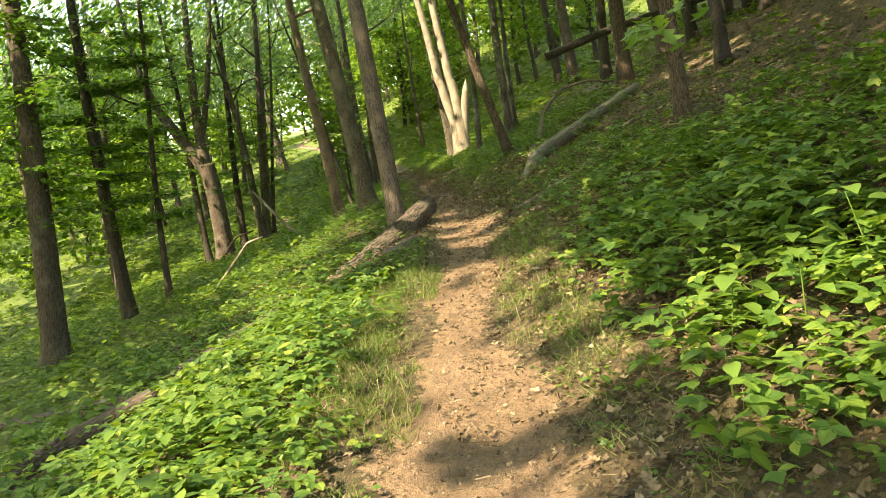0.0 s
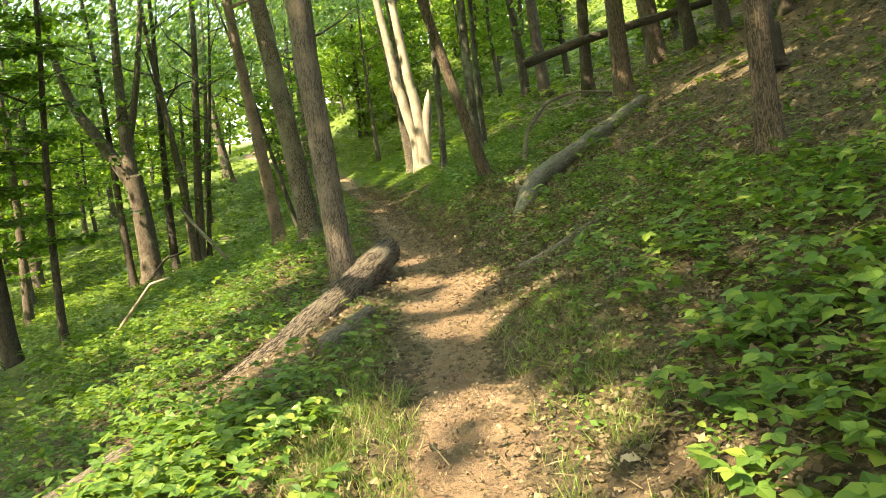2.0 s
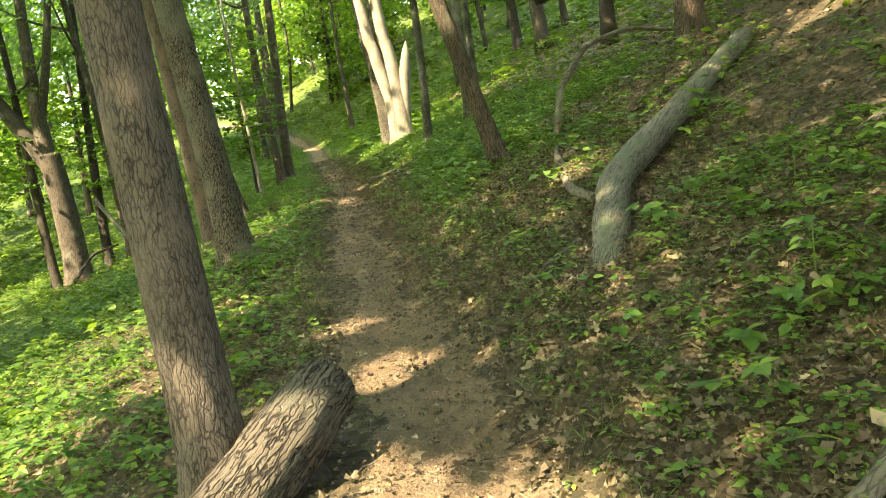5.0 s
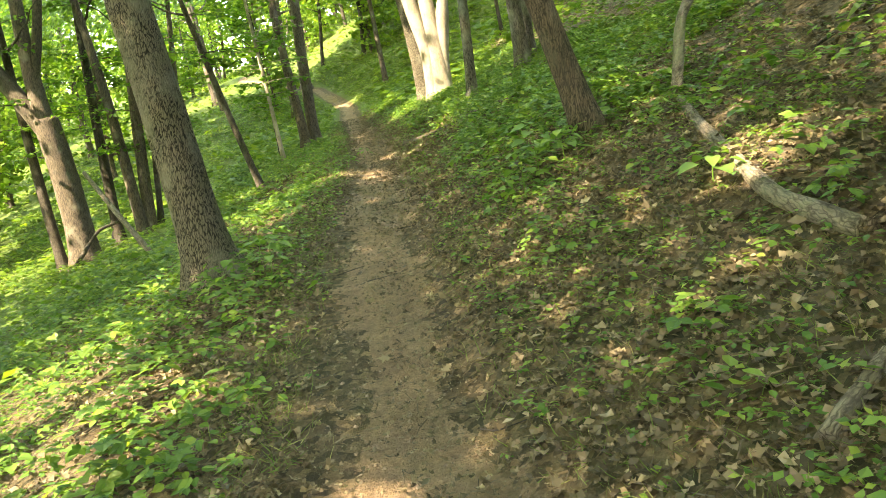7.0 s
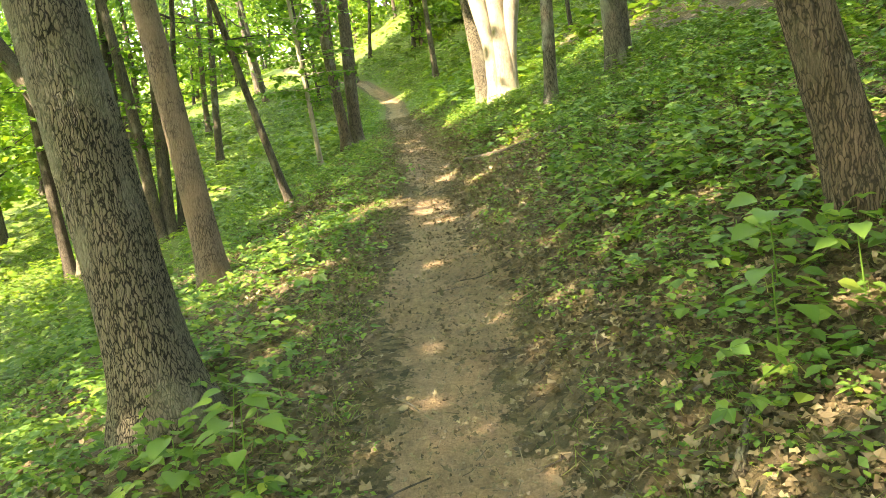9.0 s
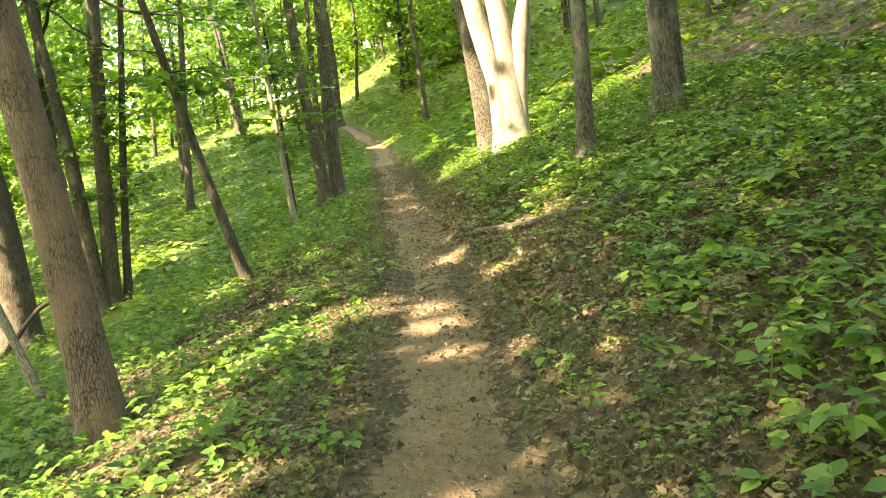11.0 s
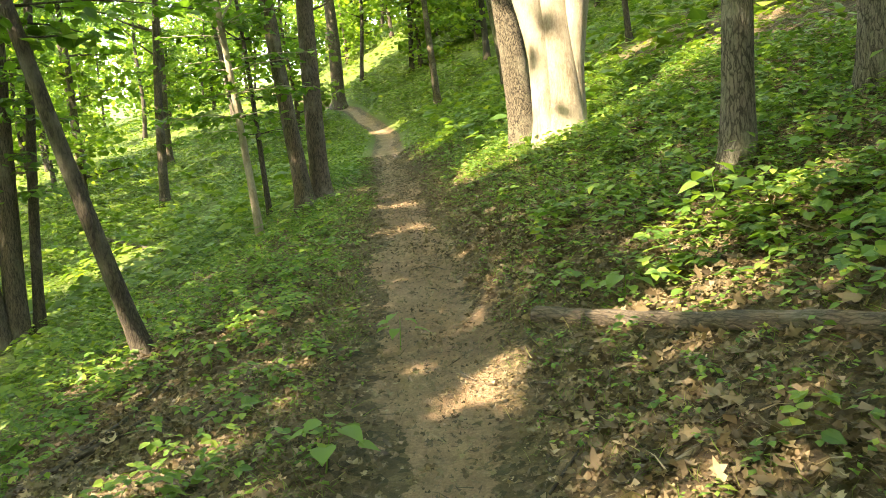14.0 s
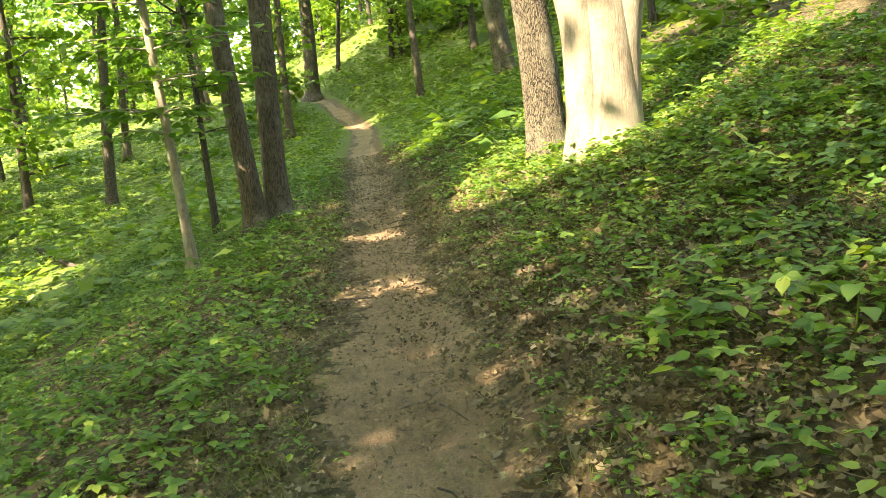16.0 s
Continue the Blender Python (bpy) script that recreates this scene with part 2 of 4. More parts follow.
PINK = bark_material("bark_flaked_pinkish", (0.07, 0.05, 0.041), (0.29, 0.215, 0.175), (0.37, 0.25, 0.20), 1.0, 0.03, 0.5, plates=46, long=0.2, cracks=0.45, lo=0.24, hi=0.5)
FLAKED = bark_material("bark_flaked_tan", (0.045, 0.037, 0.03), (0.24, 0.20, 0.16), (0.36, 0.28, 0.225), 1.0, 0.04, 0.57, plates=52, long=0.2, cracks=0.62, lo=0.27, hi=0.5)
GREYBARK = bark_material("bark_grey_lichen", (0.035, 0.032, 0.028), (0.19, 0.175, 0.145), (0.29, 0.30, 0.25), 1.2, 0.03, 0.54, plates=46, long=0.16, cracks=0.5)
LOGBARK = bark_material("bark_log", (0.025, 0.019, 0.014), (0.26, 0.215, 0.165), (0.30, 0.28, 0.21), 0.8, 0.06, 0.58, plates=46, long=0.09, cracks=0.3, lo=0.22, hi=0.48)
SHAGGY = bark_material("bark_shaggy_cedar", (0.035, 0.026, 0.018), (0.20, 0.15, 0.105), (0.22, 0.20, 0.14), 0.9, 0.04, 0.62, plates=66, long=0.07, cracks=0.45)
DARKBARK = bark_material("bark_dark", (0.02, 0.017, 0.014), (0.09, 0.075, 0.06), (0.16, 0.15, 0.12))
PALE = bark_material("bark_pale_smooth", (0.15, 0.12, 0.09), (0.32, 0.285, 0.23), (0.40, 0.365, 0.30), 0.8, 0.012, 0.5, plates=40, long=0.12, cracks=0.85)
DEADWOOD = bark_material("dead_wood_grey", (0.06, 0.048, 0.037), (0.25, 0.215, 0.165), (0.22, 0.23, 0.15), 1.1, 0.02, 0.58, plates=52, long=0.13)
FALLENBARK = bark_material("bark_fallen_grey_green", (0.05, 0.045, 0.034), (0.30, 0.285, 0.22), (0.20, 0.25, 0.145), 0.9, 0.045, 0.56, plates=50, long=0.035, cracks=0.62, lo=0.24, hi=0.5)
CHAR = bark_material("charred_wood", (0.006, 0.006, 0.006), (0.025, 0.022, 0.02), (0.03, 0.028, 0.026), 1.0, 0.02)
CUT = bark_material("sawn_wood", (0.16, 0.12, 0.08), (0.28, 0.225, 0.165), (0.20, 0.19, 0.12), 2.0, 0.004)


def soil_material():
    """Bare trodden earth on the tread, dark humus with rotted litter beside it."""
    m, nodes, links, bsdf = material("forest_soil")
    big, mid, fine = noise_at(nodes, links, 1.1, 5), noise_at(nodes, links, 7, 6), noise_at(nodes, links, 60, 6, rough=0.7)
    cell = nodes.new("ShaderNodeTexVoronoi")
    co = nodes.new("ShaderNodeTexCoord")
    links.new(co.outputs["Object"], cell.inputs["Vector"])
    cell.inputs["Scale"].default_value = 24
    dirt = ramp(nodes, links, mid, (0.3, (0.25, 0.175, 0.112)), (0.7, (0.40, 0.275, 0.172)))
    dirt = mixed(nodes, links, 0.6, dirt, ramp(nodes, links, big, (0.35, (0.6, 0.56, 0.5)), (0.6, (1, 1, 1))), "MULTIPLY")
    dirt = mixed(nodes, links, 0.6, dirt, ramp(nodes, links, fine, (0.32, (0.35, 0.33, 0.31)), (0.62, (1, 1, 1))), "MULTIPLY")
    scuff = noise_at(nodes, links, 16, 8, (1.6, 0.7, 1), 0.72)
    dirt = mixed(nodes, links, 0.55, dirt, ramp(nodes, links, scuff, (0.36, (0.45, 0.42, 0.4)), (0.5, (0.95, 0.95, 0.95)), (0.66, (1.25, 1.22, 1.18))), "MULTIPLY")
    litter = ramp(nodes, links, cell.outputs["Color"], (0.1, (0.04, 0.028, 0.015)), (0.5, (0.125, 0.088, 0.048)), (0.9, (0.25, 0.178, 0.10)))
    litter = mixed(nodes, links, 0.8, litter, ramp(nodes, links, fine, (0.3, (0.35, 0.33, 0.3)), (0.7, (1, 1, 1))), "MULTIPLY")
    green = ramp(nodes, links, big, (0.42, (0, 0, 0)), (0.6, (0.22, 0.22, 0.22)))
    litter = mixed(nodes, links, green, litter, (0.055, 0.085, 0.025))
    weeds = nodes.new("ShaderNodeAttribute")
    weeds.attribute_name = "weeds"
    cover = nodes.new("ShaderNodeMath")
    cover.operation = "MULTIPLY_ADD"
    links.new(mid, cover.inputs[0])
    cover.inputs[1].default_value = 0.8
    links.new(weeds.outputs["Fac"], cover.inputs[2])
    litter = mixed(nodes, links, ramp(nodes, links, cover.outputs[0], (0.55, (0, 0, 0)), (1.1, (1, 1, 1))), litter,
                   ramp(nodes, links, fine, (0.3, (0.035, 0.065, 0.012)), (0.7, (0.11, 0.17, 0.025))))
    tread = nodes.new("ShaderNodeAttribute")
    tread.attribute_name = "tread"
    ragged = nodes.new("ShaderNodeMath")
    ragged.operation = "MULTIPLY_ADD"
    links.new(mid, ragged.inputs[0])
    ragged.inputs[1].default_value = 1.3
    links.new(tread.outputs["Fac"], ragged.inputs[2])
    mask = ramp(nodes, links, ragged.outputs[0], (0.95, (0, 0, 0)), (1.5, (1, 1, 1)))
    links.new(mixed(nodes, links, mask, litter, dirt), bsdf.inputs["Base Color"])
    bsdf.inputs["Roughness"].default_value = 0.95
    add = nodes.new("ShaderNodeMath")
    links.new(fine, add.inputs[0])
    links.new(scuff, add.inputs[1])
    bump(nodes, links, bsdf, add.outputs[0], 1.0, 0.035)
    return m


SOIL = soil_material()


def crumb_material():
    m, nodes, links, bsdf = material("soil_crumb")
    geo = nodes.new("ShaderNodeNewGeometry")
    tone = ramp(nodes, links, geo.outputs["Random Per Island"], (0, (0.12, 0.085, 0.055)), (0.6, (0.26, 0.185, 0.12)), (0.95, (0.29, 0.225, 0.165)))
    links.new(mixed(nodes, links, 0.5, tone, ramp(nodes, links, noise_at(nodes, links, 90, 4), (0.3, (0.5, 0.5, 0.5)), (0.7, (1, 1, 1))), "MULTIPLY"), bsdf.inputs["Base Color"])
    bsdf.inputs["Roughness"].default_value = 0.95
    return m


STONE = crumb_material()

# ---- the ground ----
across = np.concatenate((-np.geomspace(420, 8.2, 46), np.arange(-8, 8.01, 0.17), np.geomspace(8.2, 420, 46)))
ahead = np.concatenate((-np.geomspace(120, 3.2, 16), np.arange(-3, 46, 0.19), np.geomspace(46.2, 500, 70)))
gy, gd = np.meshgrid(ahead, across, indexing="ij")
gx = gd + trail_x(gy)
gz = height(gx, gy)
wide = 0.18 + 0.05 * np.sin(gy * 0.7) + 0.05 * np.sin(gy * 1.9 + 1)
tread = np.clip(1.15 - np.abs(gd - 0.05 - 0.05 * np.sin(gy * 2.7) * np.sin(gy * 1.1)) / wide * 0.52, 0, 1)
gz = gz - 0.03 * np.exp(-(gd / 0.35) ** 2)
grown = np.clip((-gd - 3) / 4, 0, 0.8) + np.clip((gy - 38) / 12, 0, 0.8) * (np.abs(gd) > 0.5)
rows_n, cols_n = gy.shape
ii, jj = np.meshgrid(np.arange(rows_n - 1), np.arange(cols_n - 1), indexing="ij")
q = (ii * cols_n + jj).ravel()
tagged(new("ground", mesh_of("ground", np.stack((gx, gy, gz), -1).reshape(-1, 3), np.stack((q, q + 1, q + cols_n + 1, q + cols_n), -1), SOIL, mask=tread.ravel(), weeds=grown.ravel())),
       "hillside of brown humus and leaf litter with a trodden dirt trail", "ground", kind="structure")

# ---- where the sun comes through the leaves ----
GAPS = []


def gap(x, y, rx, ry=None, run=0.0):
    """An opening whose sunlight falls on the ground at x, y; run: how far it reaches on, away from the sun."""
    GAPS.append((x, y, rx + 0.21, (ry or rx) + 0.21, run))


# The opening by which the walk begins, down to the log.
gap(-0.21, 4.82, 0.40, 0.50)
gap(0.08, 4.21, 0.14, 0.18)
gap(-0.95, 4.25, 1.20, 1.10)
gap(-1.90, 6.00, 0.80, 1.20)
gap(-1.75, 7.70, 0.50, 0.80)
gap(-0.83, 6.70, 0.40, 0.80)
gap(-0.54, 7.10, 0.30, 0.60)
gap(0.31, 9.32, 0.22, 0.22)
gap(0.08, 11.40, 0.20, 0.08)
gap(0.53, 3.75, 0.20, 0.16)
gap(0.62, 4.85, 0.35, 0.25)
gap(1.24, 3.56, 0.22, 0.20)
gap(1.25, 2.65, 0.14, 0.18)
gap(1.70, 3.10, 0.20, 0.25)
gap(0.11, 2.90, 0.30, 0.08)
gap(-0.60, 3.33, 0.25, 0.20)
gap(0.75, 5.80, 0.12, 0.18)
gap(-2.10, 8.80, 0.15, 0.30)
gap(-0.90, 10.60, 0.28, 0.40)
gap(-0.30, 11.65, 0.10, 0.25)
gap(-1.40, 9.80, 0.28, 0.28)
gap(-1.90, 9.30, 0.35, 0.45)
gap(-2.30, 10.90, 0.75, 0.60)
gap(-3.00, 11.80, 0.45, 0.50)
gap(-2.40, 13.70, 0.35, 0.35)
gap(-2.60, 17.5, 0.45, 0.50)
gap(-2.30, 15.7, 0.30, 0.30)
gap(-0.05, 6.30, 0.28, 0.50)
gap(0.45, 5.80, 0.20, 0.30)
gap(0.10, 7.40, 0.18, 0.25)
gap(0.55, 6.80, 0.10, 0.25)
gap(-0.30, 5.60, 0.30, 0.30)
# Flecks round the fallen log and along the bank.
gap(0.46, 10.70, 0.12, 0.25)
gap(0.16, 10.20, 0.15, 0.12)
gap(0.04, 13.00, 0.12, 0.08)
gap(-0.12, 11.32, 0.04, 0.04)
gap(0.39, 11.30, 0.12, 0.02)
gap(-0.62, 10.47, 0.06, 0.08)
gap(0.85, 9.42, 0.05, 0.02)
gap(-1.65, 14.24, 0.20, 0.20)
gap(-3.20, 14.80, 0.70, 0.90)
gap(-4.40, 17.50, 1.20, 1.60)
gap(-1.90, 15.33, 0.45, 0.30)
gap(-1.30, 15.73, 0.02, 0.02)
gap(-0.28, 14.05, 0.03, 0.03)
gap(1.95, 15.55, 0.14, 0.06)
gap(-1.81, 16.30, 0.30, 0.12)
gap(5.70, 16.95, 0.90, 0.35)
gap(5.50, 15.07, 0.40, 0.30)
gap(-3.60, 20.40, 1.00, 0.90)
gap(-0.47, 22.95, 0.08, 0.02)
gap(2.35, 19.24, 0.15, 0.06)
gap(-2.35, 22.60, 0.40, 0.40)
gap(-1.69, 21.45, 0.30, 0.25)
gap(-2.95, 23.0, 0.2, 0.2, 2.4)
gap(-0.51, 23.70, 0.08, 0.02)
gap(-2.90, 25.10, 0.45, 0.25)
gap(-3.70, 25.80, 0.60, 0.35)
# Flecks about the log by the trail and up to the pale tree.
gap(-0.54, 24.26, 0.06, 0.04)
gap(-0.36, 26.40, 0.02, 0.10)
gap(-1.08, 31.81, 0.25, 0.0)
gap(-1.37, 34.30, 0.25, 0.04)
gap(-2.35, 37.20, 0.25, 0.25)
gap(-2.40, 25.50, 0.15, 0.08)
gap(-2.10, 26.10, 0.10, 0.04)
gap(-1.78, 26.10, 0.12, 0.06)
gap(-3.70, 29.40, 0.25, 0.20)
gap(-2.26, 28.88, 0.06, 0.04)
gap(0.58, 26.56, 0.08, 0.02)
gap(1.00, 27.15, 0.18, 0.12)
gap(0.87, 26.27, 0.06, 0.0)
gap(1.48, 27.10, 0.14, 0.04)
gap(0.08, 24.80, 0.0, 0.0)
gap(0.75, 34.60, 1.10, 1.50)
gap(1.05, 33.5, 0.6, 0.6, 4.5)
gap(2.80, 34.80, 1.30, 0.90)
gap(4.60, 35.60, 0.70, 0.40)
gap(-3.40, 58.80, 0.80, 0.60)
gap(1.80, 38.2, 1.10, 1.20)
gap(3.60, 40.5, 0.80, 0.80)
gap(-0.80, 42.5, 0.70, 1.00)
gap(-14.0, 38.0, 2.20, 2.40)
gap(-17.4, 46.8, 2.60, 2.60)
gap(-9.60, 42.0, 1.50, 1.30)
gap(-10.1, 35.0, 0.5, 0.5, 3.0)
DOWN = np.array((-SUN.x, -SUN.y)) / math.hypot(SUN.x, SUN.y)


def lit(x, y):
    """True where the ground at x, y lies in the sun."""
    d = x - trail_x(y)
    n = (np.sin(1.9 * x + 2.3 * y) + np.sin(3.7 * x - 1.3 * y + 1) + np.sin(1.1 * y - 2.9 * x + 2) + np.sin(4.6 * y + 2.1 * x + 4)) / 4
    share = np.where(d < 0, np.where(y < 27, np.interp(-d, (2.5, 4.5, 9, 20, 30), (1.05, 0.5, 0.55, 0.64, 0.6)), np.interp(-d, (3, 5.5, 7.5, 9.5, 30), (1.05, 0.85, 0.5, 0.42, 0.3))), np.interp(d, (0, 6, 9, 14, 30), (1.05, 1.0, 0.9, 0.7, 0.4)))
    share = share - np.interp(y, (30, 45), (0, 0.25)) * (d < -7)
    out = n > share
    for cx, cy, rx, ry, run in GAPS:
        px, py = x - cx, y - cy
        on = np.clip(px * DOWN[0] + py * DOWN[1], 0, run)
        out |= ((px - on * DOWN[0]) / rx) ** 2 + ((py - on * DOWN[1]) / ry) ** 2 < 1
    return out


# ---- trees ----
TREES = []


def trunk_line(lean_x, lean_y, h, bend, seed, n):
    g = np.random.default_rng(seed)
    z = np.linspace(0, 1, n) ** 1.25 * (h + 0.25) - 0.25
    f, s = g.uniform(0, 6.28, 2), g.uniform(0.8, 1.3)
    wob = bend * (np.sin(z * 0.55 * s + f[0]) - np.sin(f[0]))
    wob2 = bend * (np.sin(z * 0.45 * s + f[1]) - np.sin(f[1]))
    return np.stack((lean_x * z + wob, lean_y * z + wob2, z), -1)


def trunk_radii(z, r, h, flare):
    return r * (1 + flare * np.exp(-np.clip(z, 0, None) / 0.22)) * np.clip(1 - 0.75 * (z / h), 0.16, None)


def tree(x, y, lean, r, h=15.0, bark=None, lean_y=0.0, bend=0.05, flare=0.45, near=False, limbs=5, low=0.45, sprays=0, spray_low=2.0, spray_high=6.0,
         label="tall forest tree with grey-brown bark", name="tree", z=None, shade=True, group="forest trees"):
    """A tree: a tapered trunk, limbs, a crown, and leafy sprays low on the trunk where it has them."""
    bark = bark or BARK
    seed = int(abs(x * 131 + y * 17)) + 1
    g = np.random.default_rng(seed)
    base = ground(x, y) if z is None else z
    root = thing(name, x, y, base, label, "tree", group)
    n = 70 if near else 22
    line = trunk_line(lean, lean_y, h, bend, seed, n)
    rad = trunk_radii(line[:, 2], r, h, flare)
    v, f = tube(line, rad, 40 if near else 12, 0.016 if near else 0.01, seed)
    part("trunk", mesh_of("trunk", v, f, bark), root)
    tips = []
    for i in range(limbs):
        at = int(n * (low + (0.92 - low) * (i + g.uniform(0, 0.8)) / limbs) ** 0.9)
        at = min(at, n - 3)
        a = g.uniform(0, 6.28)
        reach = g.uniform(1.6, 3.2) * min(1, h / 12) * (1 if r > 0.09 else 0.6)
        s = np.linspace(0, 1, 7)[:, None]
        out = np.array((math.cos(a), math.sin(a), 0)) * reach
        limb = line[at] + s * out + np.array((0, 0, 1)) * (s ** 1.4) * reach * g.uniform(0.3, 0.9) + g.normal(0, 0.06, (7, 3)) * s
        v, f = tube(limb, np.linspace(rad[at] * 0.5, 0.012, 7), 6)
        part("limb", mesh_of("limb", v, f, bark), root)
        tips.append(limb)
    own = []
    if sprays:
        twigs = []
        for _ in range(sprays):
            zz = g.uniform(spray_low, spray_high)
            at = int(np.argmin(np.abs(line[:, 2] - zz)))
            a, reach = g.uniform(0, 6.28), g.uniform(0.5, 1.7)
            s = np.linspace(0, 1, 6)[:, None]
            twig = line[at] + s * np.array((math.cos(a), math.sin(a), 0.12)) * reach + np.array((0, 0, -0.12)) * s ** 2 * reach + g.normal(0, 0.02, (6, 3)) * s
            twigs.append(tube(twig, np.linspace(0.012, 0.004, 6), 4))
            k = 26
            w = g.uniform(0.2, 1.05, k)[:, None]
            p = line[at] + w * (twig[-1] - line[at]) + g.normal(0, 0.15, (k, 3)) * np.array((1, 1, 0.3))
            own.append((p, g.normal(0, 1, (k, 3)) * np.array((1, 1, 0.25)) + np.array((math.cos(a), math.sin(a), -0.3)), g.uniform(0.10, 0.18, k)))
        v, f = stack(twigs)
        tagged(part("twig_spray", mesh_of("twig_spray", v, f, bark), root), kind="stuff")
    TREES.append((root, x + lean * h * 0.6, y, own, shade))
    return root
# Trees beside the trail, in the order in which they are passed.
tree(-8.7, 16.6, 0.02, 0.27, 17, BARK, near=True, label="tall forest tree with sun-flecked grey-brown bark", sprays=90, spray_low=2.8, spray_high=9)
tree(-8.8, 20.9, -0.037, 0.19, 16, DARKBARK, sprays=100, spray_low=2.5, spray_high=8, label="slim dark-barked forest tree on the downhill slope")
tree(-7.68, 20.97, 0.03, 0.095, 12, DARKBARK, sprays=90, spray_low=2, spray_high=8, label="slim dark-barked young tree on the downhill slope")
tree(-0.72, 11.85, -0.08, 0.135, 15, FLAKED, near=True, label="tree with flaked grey-tan bark beside a fallen log", bend=0.03)
tree(-1.78, 18.7, -0.122, 0.2, 17, OAK, near=True, flare=0.7, bend=0.03, label="leaning oak with furrowed grey bark and lichen beside the trail")
tree(-3.2, 24.0, -0.09, 0.172, 15, PINK, near=True, bend=0.06, label="slightly bowed tree with smooth pinkish bark")
tree(1.66, 18.2, -0.26, 0.115, 11, SHAGGY, near=True, bend=0.03, label="leaning tree with shaggy reddish-brown bark on the bank")
tree(3.2, 10.1, -0.045, 0.10, 13, SHAGGY, near=True, label="slim tree with peeling brown bark on the bank")
tree(1.5, 28.0, -0.002, 0.105, 14, GREYBARK, near=True, label="slim upright tree with grey flaky bark on the bank")
tree(2.68, 28.3, -0.03, 0.16, 15, GREYBARK, near=True, label="upright tree with rough grey bark on the bank")
tree(2.95, 28.75, 0.0, 0.10, 14, GREYBARK, label="slim upright tree with rough grey bark")
tree(-3.4, 29.5, -0.255, 0.08, 9, DARKBARK, near=True, bend=0.04, sprays=24, spray_low=2.5, spray_high=6, label="thin leaning tree with dark bark")
tree(-8.35, 35.4, -0.10, 0.17, 15, BARK, label="tree of a clump of three with brown bark", near=True, sprays=8, group="clump of three trees")
tree(-8.2, 35.65, 0.07, 0.19, 16, BARK, label="tree of a clump of three with brown bark", near=True, sprays=12, group="clump of three trees")
tree(-7.95, 35.9, 0.10, 0.10, 13, DARKBARK, label="slim tree of a clump of three with dark bark", sprays=14, group="clump of three trees")
tree(-3.88, 35.9, -0.05, 0.07, 9, PALE, sprays=40, spray_low=1.6, spray_high=6, near=True, label="young tree with a pale bare foot and leafy sprays")
tree(-3.28, 37.15, -0.06, 0.155, 15, BARK, near=True, flare=0.7, label="one trunk of a pair with brown bark at the trail's edge", group="pair of trunks")
tree(-3.05, 37.6, 0.0, 0.185, 16, BARK, near=True, flare=0.7, label="one trunk of a pair with brown bark at the trail's edge", group="pair of trunks")
tree(-4.55, 39.5, -0.07, 0.065, 8, DARKBARK, sprays=40, spray_low=1.5, spray_high=6, label="thin young tree with leafy sprays")
tree(-11.7, 52.4, 0.07, 0.20, 15, BARK, sprays=20, spray_low=2.5, spray_high=9)
tree(-7.4, 72.0, -0.012, 0.42, 18, BARK, near=True, flare=0.8, label="stout tree with a flared foot where the trail bends")
tree(-1.0, 57.5, -0.035, 0.16, 13, BARK, sprays=12)
tree(-6.8, 60.0, 0.006, 0.2, 14, BARK, sprays=14)
tree(1.6, 48.5, -0.12, 0.29, 15, OAK, near=True, label="tree with furrowed bark high on the bank")
tree(4.93, 19.8, -0.022, 0.20, 15, SHAGGY, near=True, label="tree with ridged brown bark high on the bank")
tree(7.1, 38.5, -0.10, 0.30, 16, BARK, sprays=6)
tree(7.2, 44.0, -0.09, 0.24, 15, DARKBARK, sprays=8)
tree(6.25, 27.8, -0.01, 0.20, 15, DARKBARK)
tree(7.8, 25.7, -0.10, 0.28, 16, BARK)
tree(8.0, 23.6, -0.12, 0.17, 14, DARKBARK)
tree(-20.0, 47.0, 0.01, 0.36, 17, BARK, sprays=20, spray_low=2, spray_high=9)
tree(-10.85, 35.2, -0.06, 0.17, 15, DARKBARK, sprays=34, spray_low=3, spray_high=9, label="dark-barked tree beside a twisted tree")
tree(-9.5, 36.4, 0.015, 0.18, 15, DARKBARK, sprays=34, spray_low=3, spray_high=9, label="dark-barked tree beside a twisted tree")
tree(-15.2, 35.4, -0.003, 0.2, 14, BARK, sprays=40, spray_low=2, spray_high=9)
tree(-17.0, 68.0, 0.03, 0.22, 14, BARK, sprays=26, spray_low=1.5, spray_high=10)
tree(-14.5, 75.0, -0.15, 0.21, 13, BARK, sprays=26, spray_low=1.5, spray_high=9)
tree(-16.0, 80.0, -0.10, 0.45, 17, BARK, sprays=26, spray_low=2, spray_high=10)
tree(-25.0, 74.0, -0.05, 0.27, 15, BARK, sprays=26, spray_low=1.5, spray_high=10)
tree(4.1, 42.4, -0.08, 0.08, 10, DARKBARK, sprays=10)
tree(5.15, 13.9, 0.02, 0.095, 12, DARKBARK, label="slim dark tree behind a charred stump")
# Neighbours out of sight that shade the trail.
tree(-9.5, -5.0, 0.0, 0.22, 16)
tree(-10.0, 4.0, -0.03, 0.20, 16)
tree(-12.5, 5.0, 0.0, 0.20, 16)
overhead = tree(5.5, 1.5, 0.0, 0.22, 15)


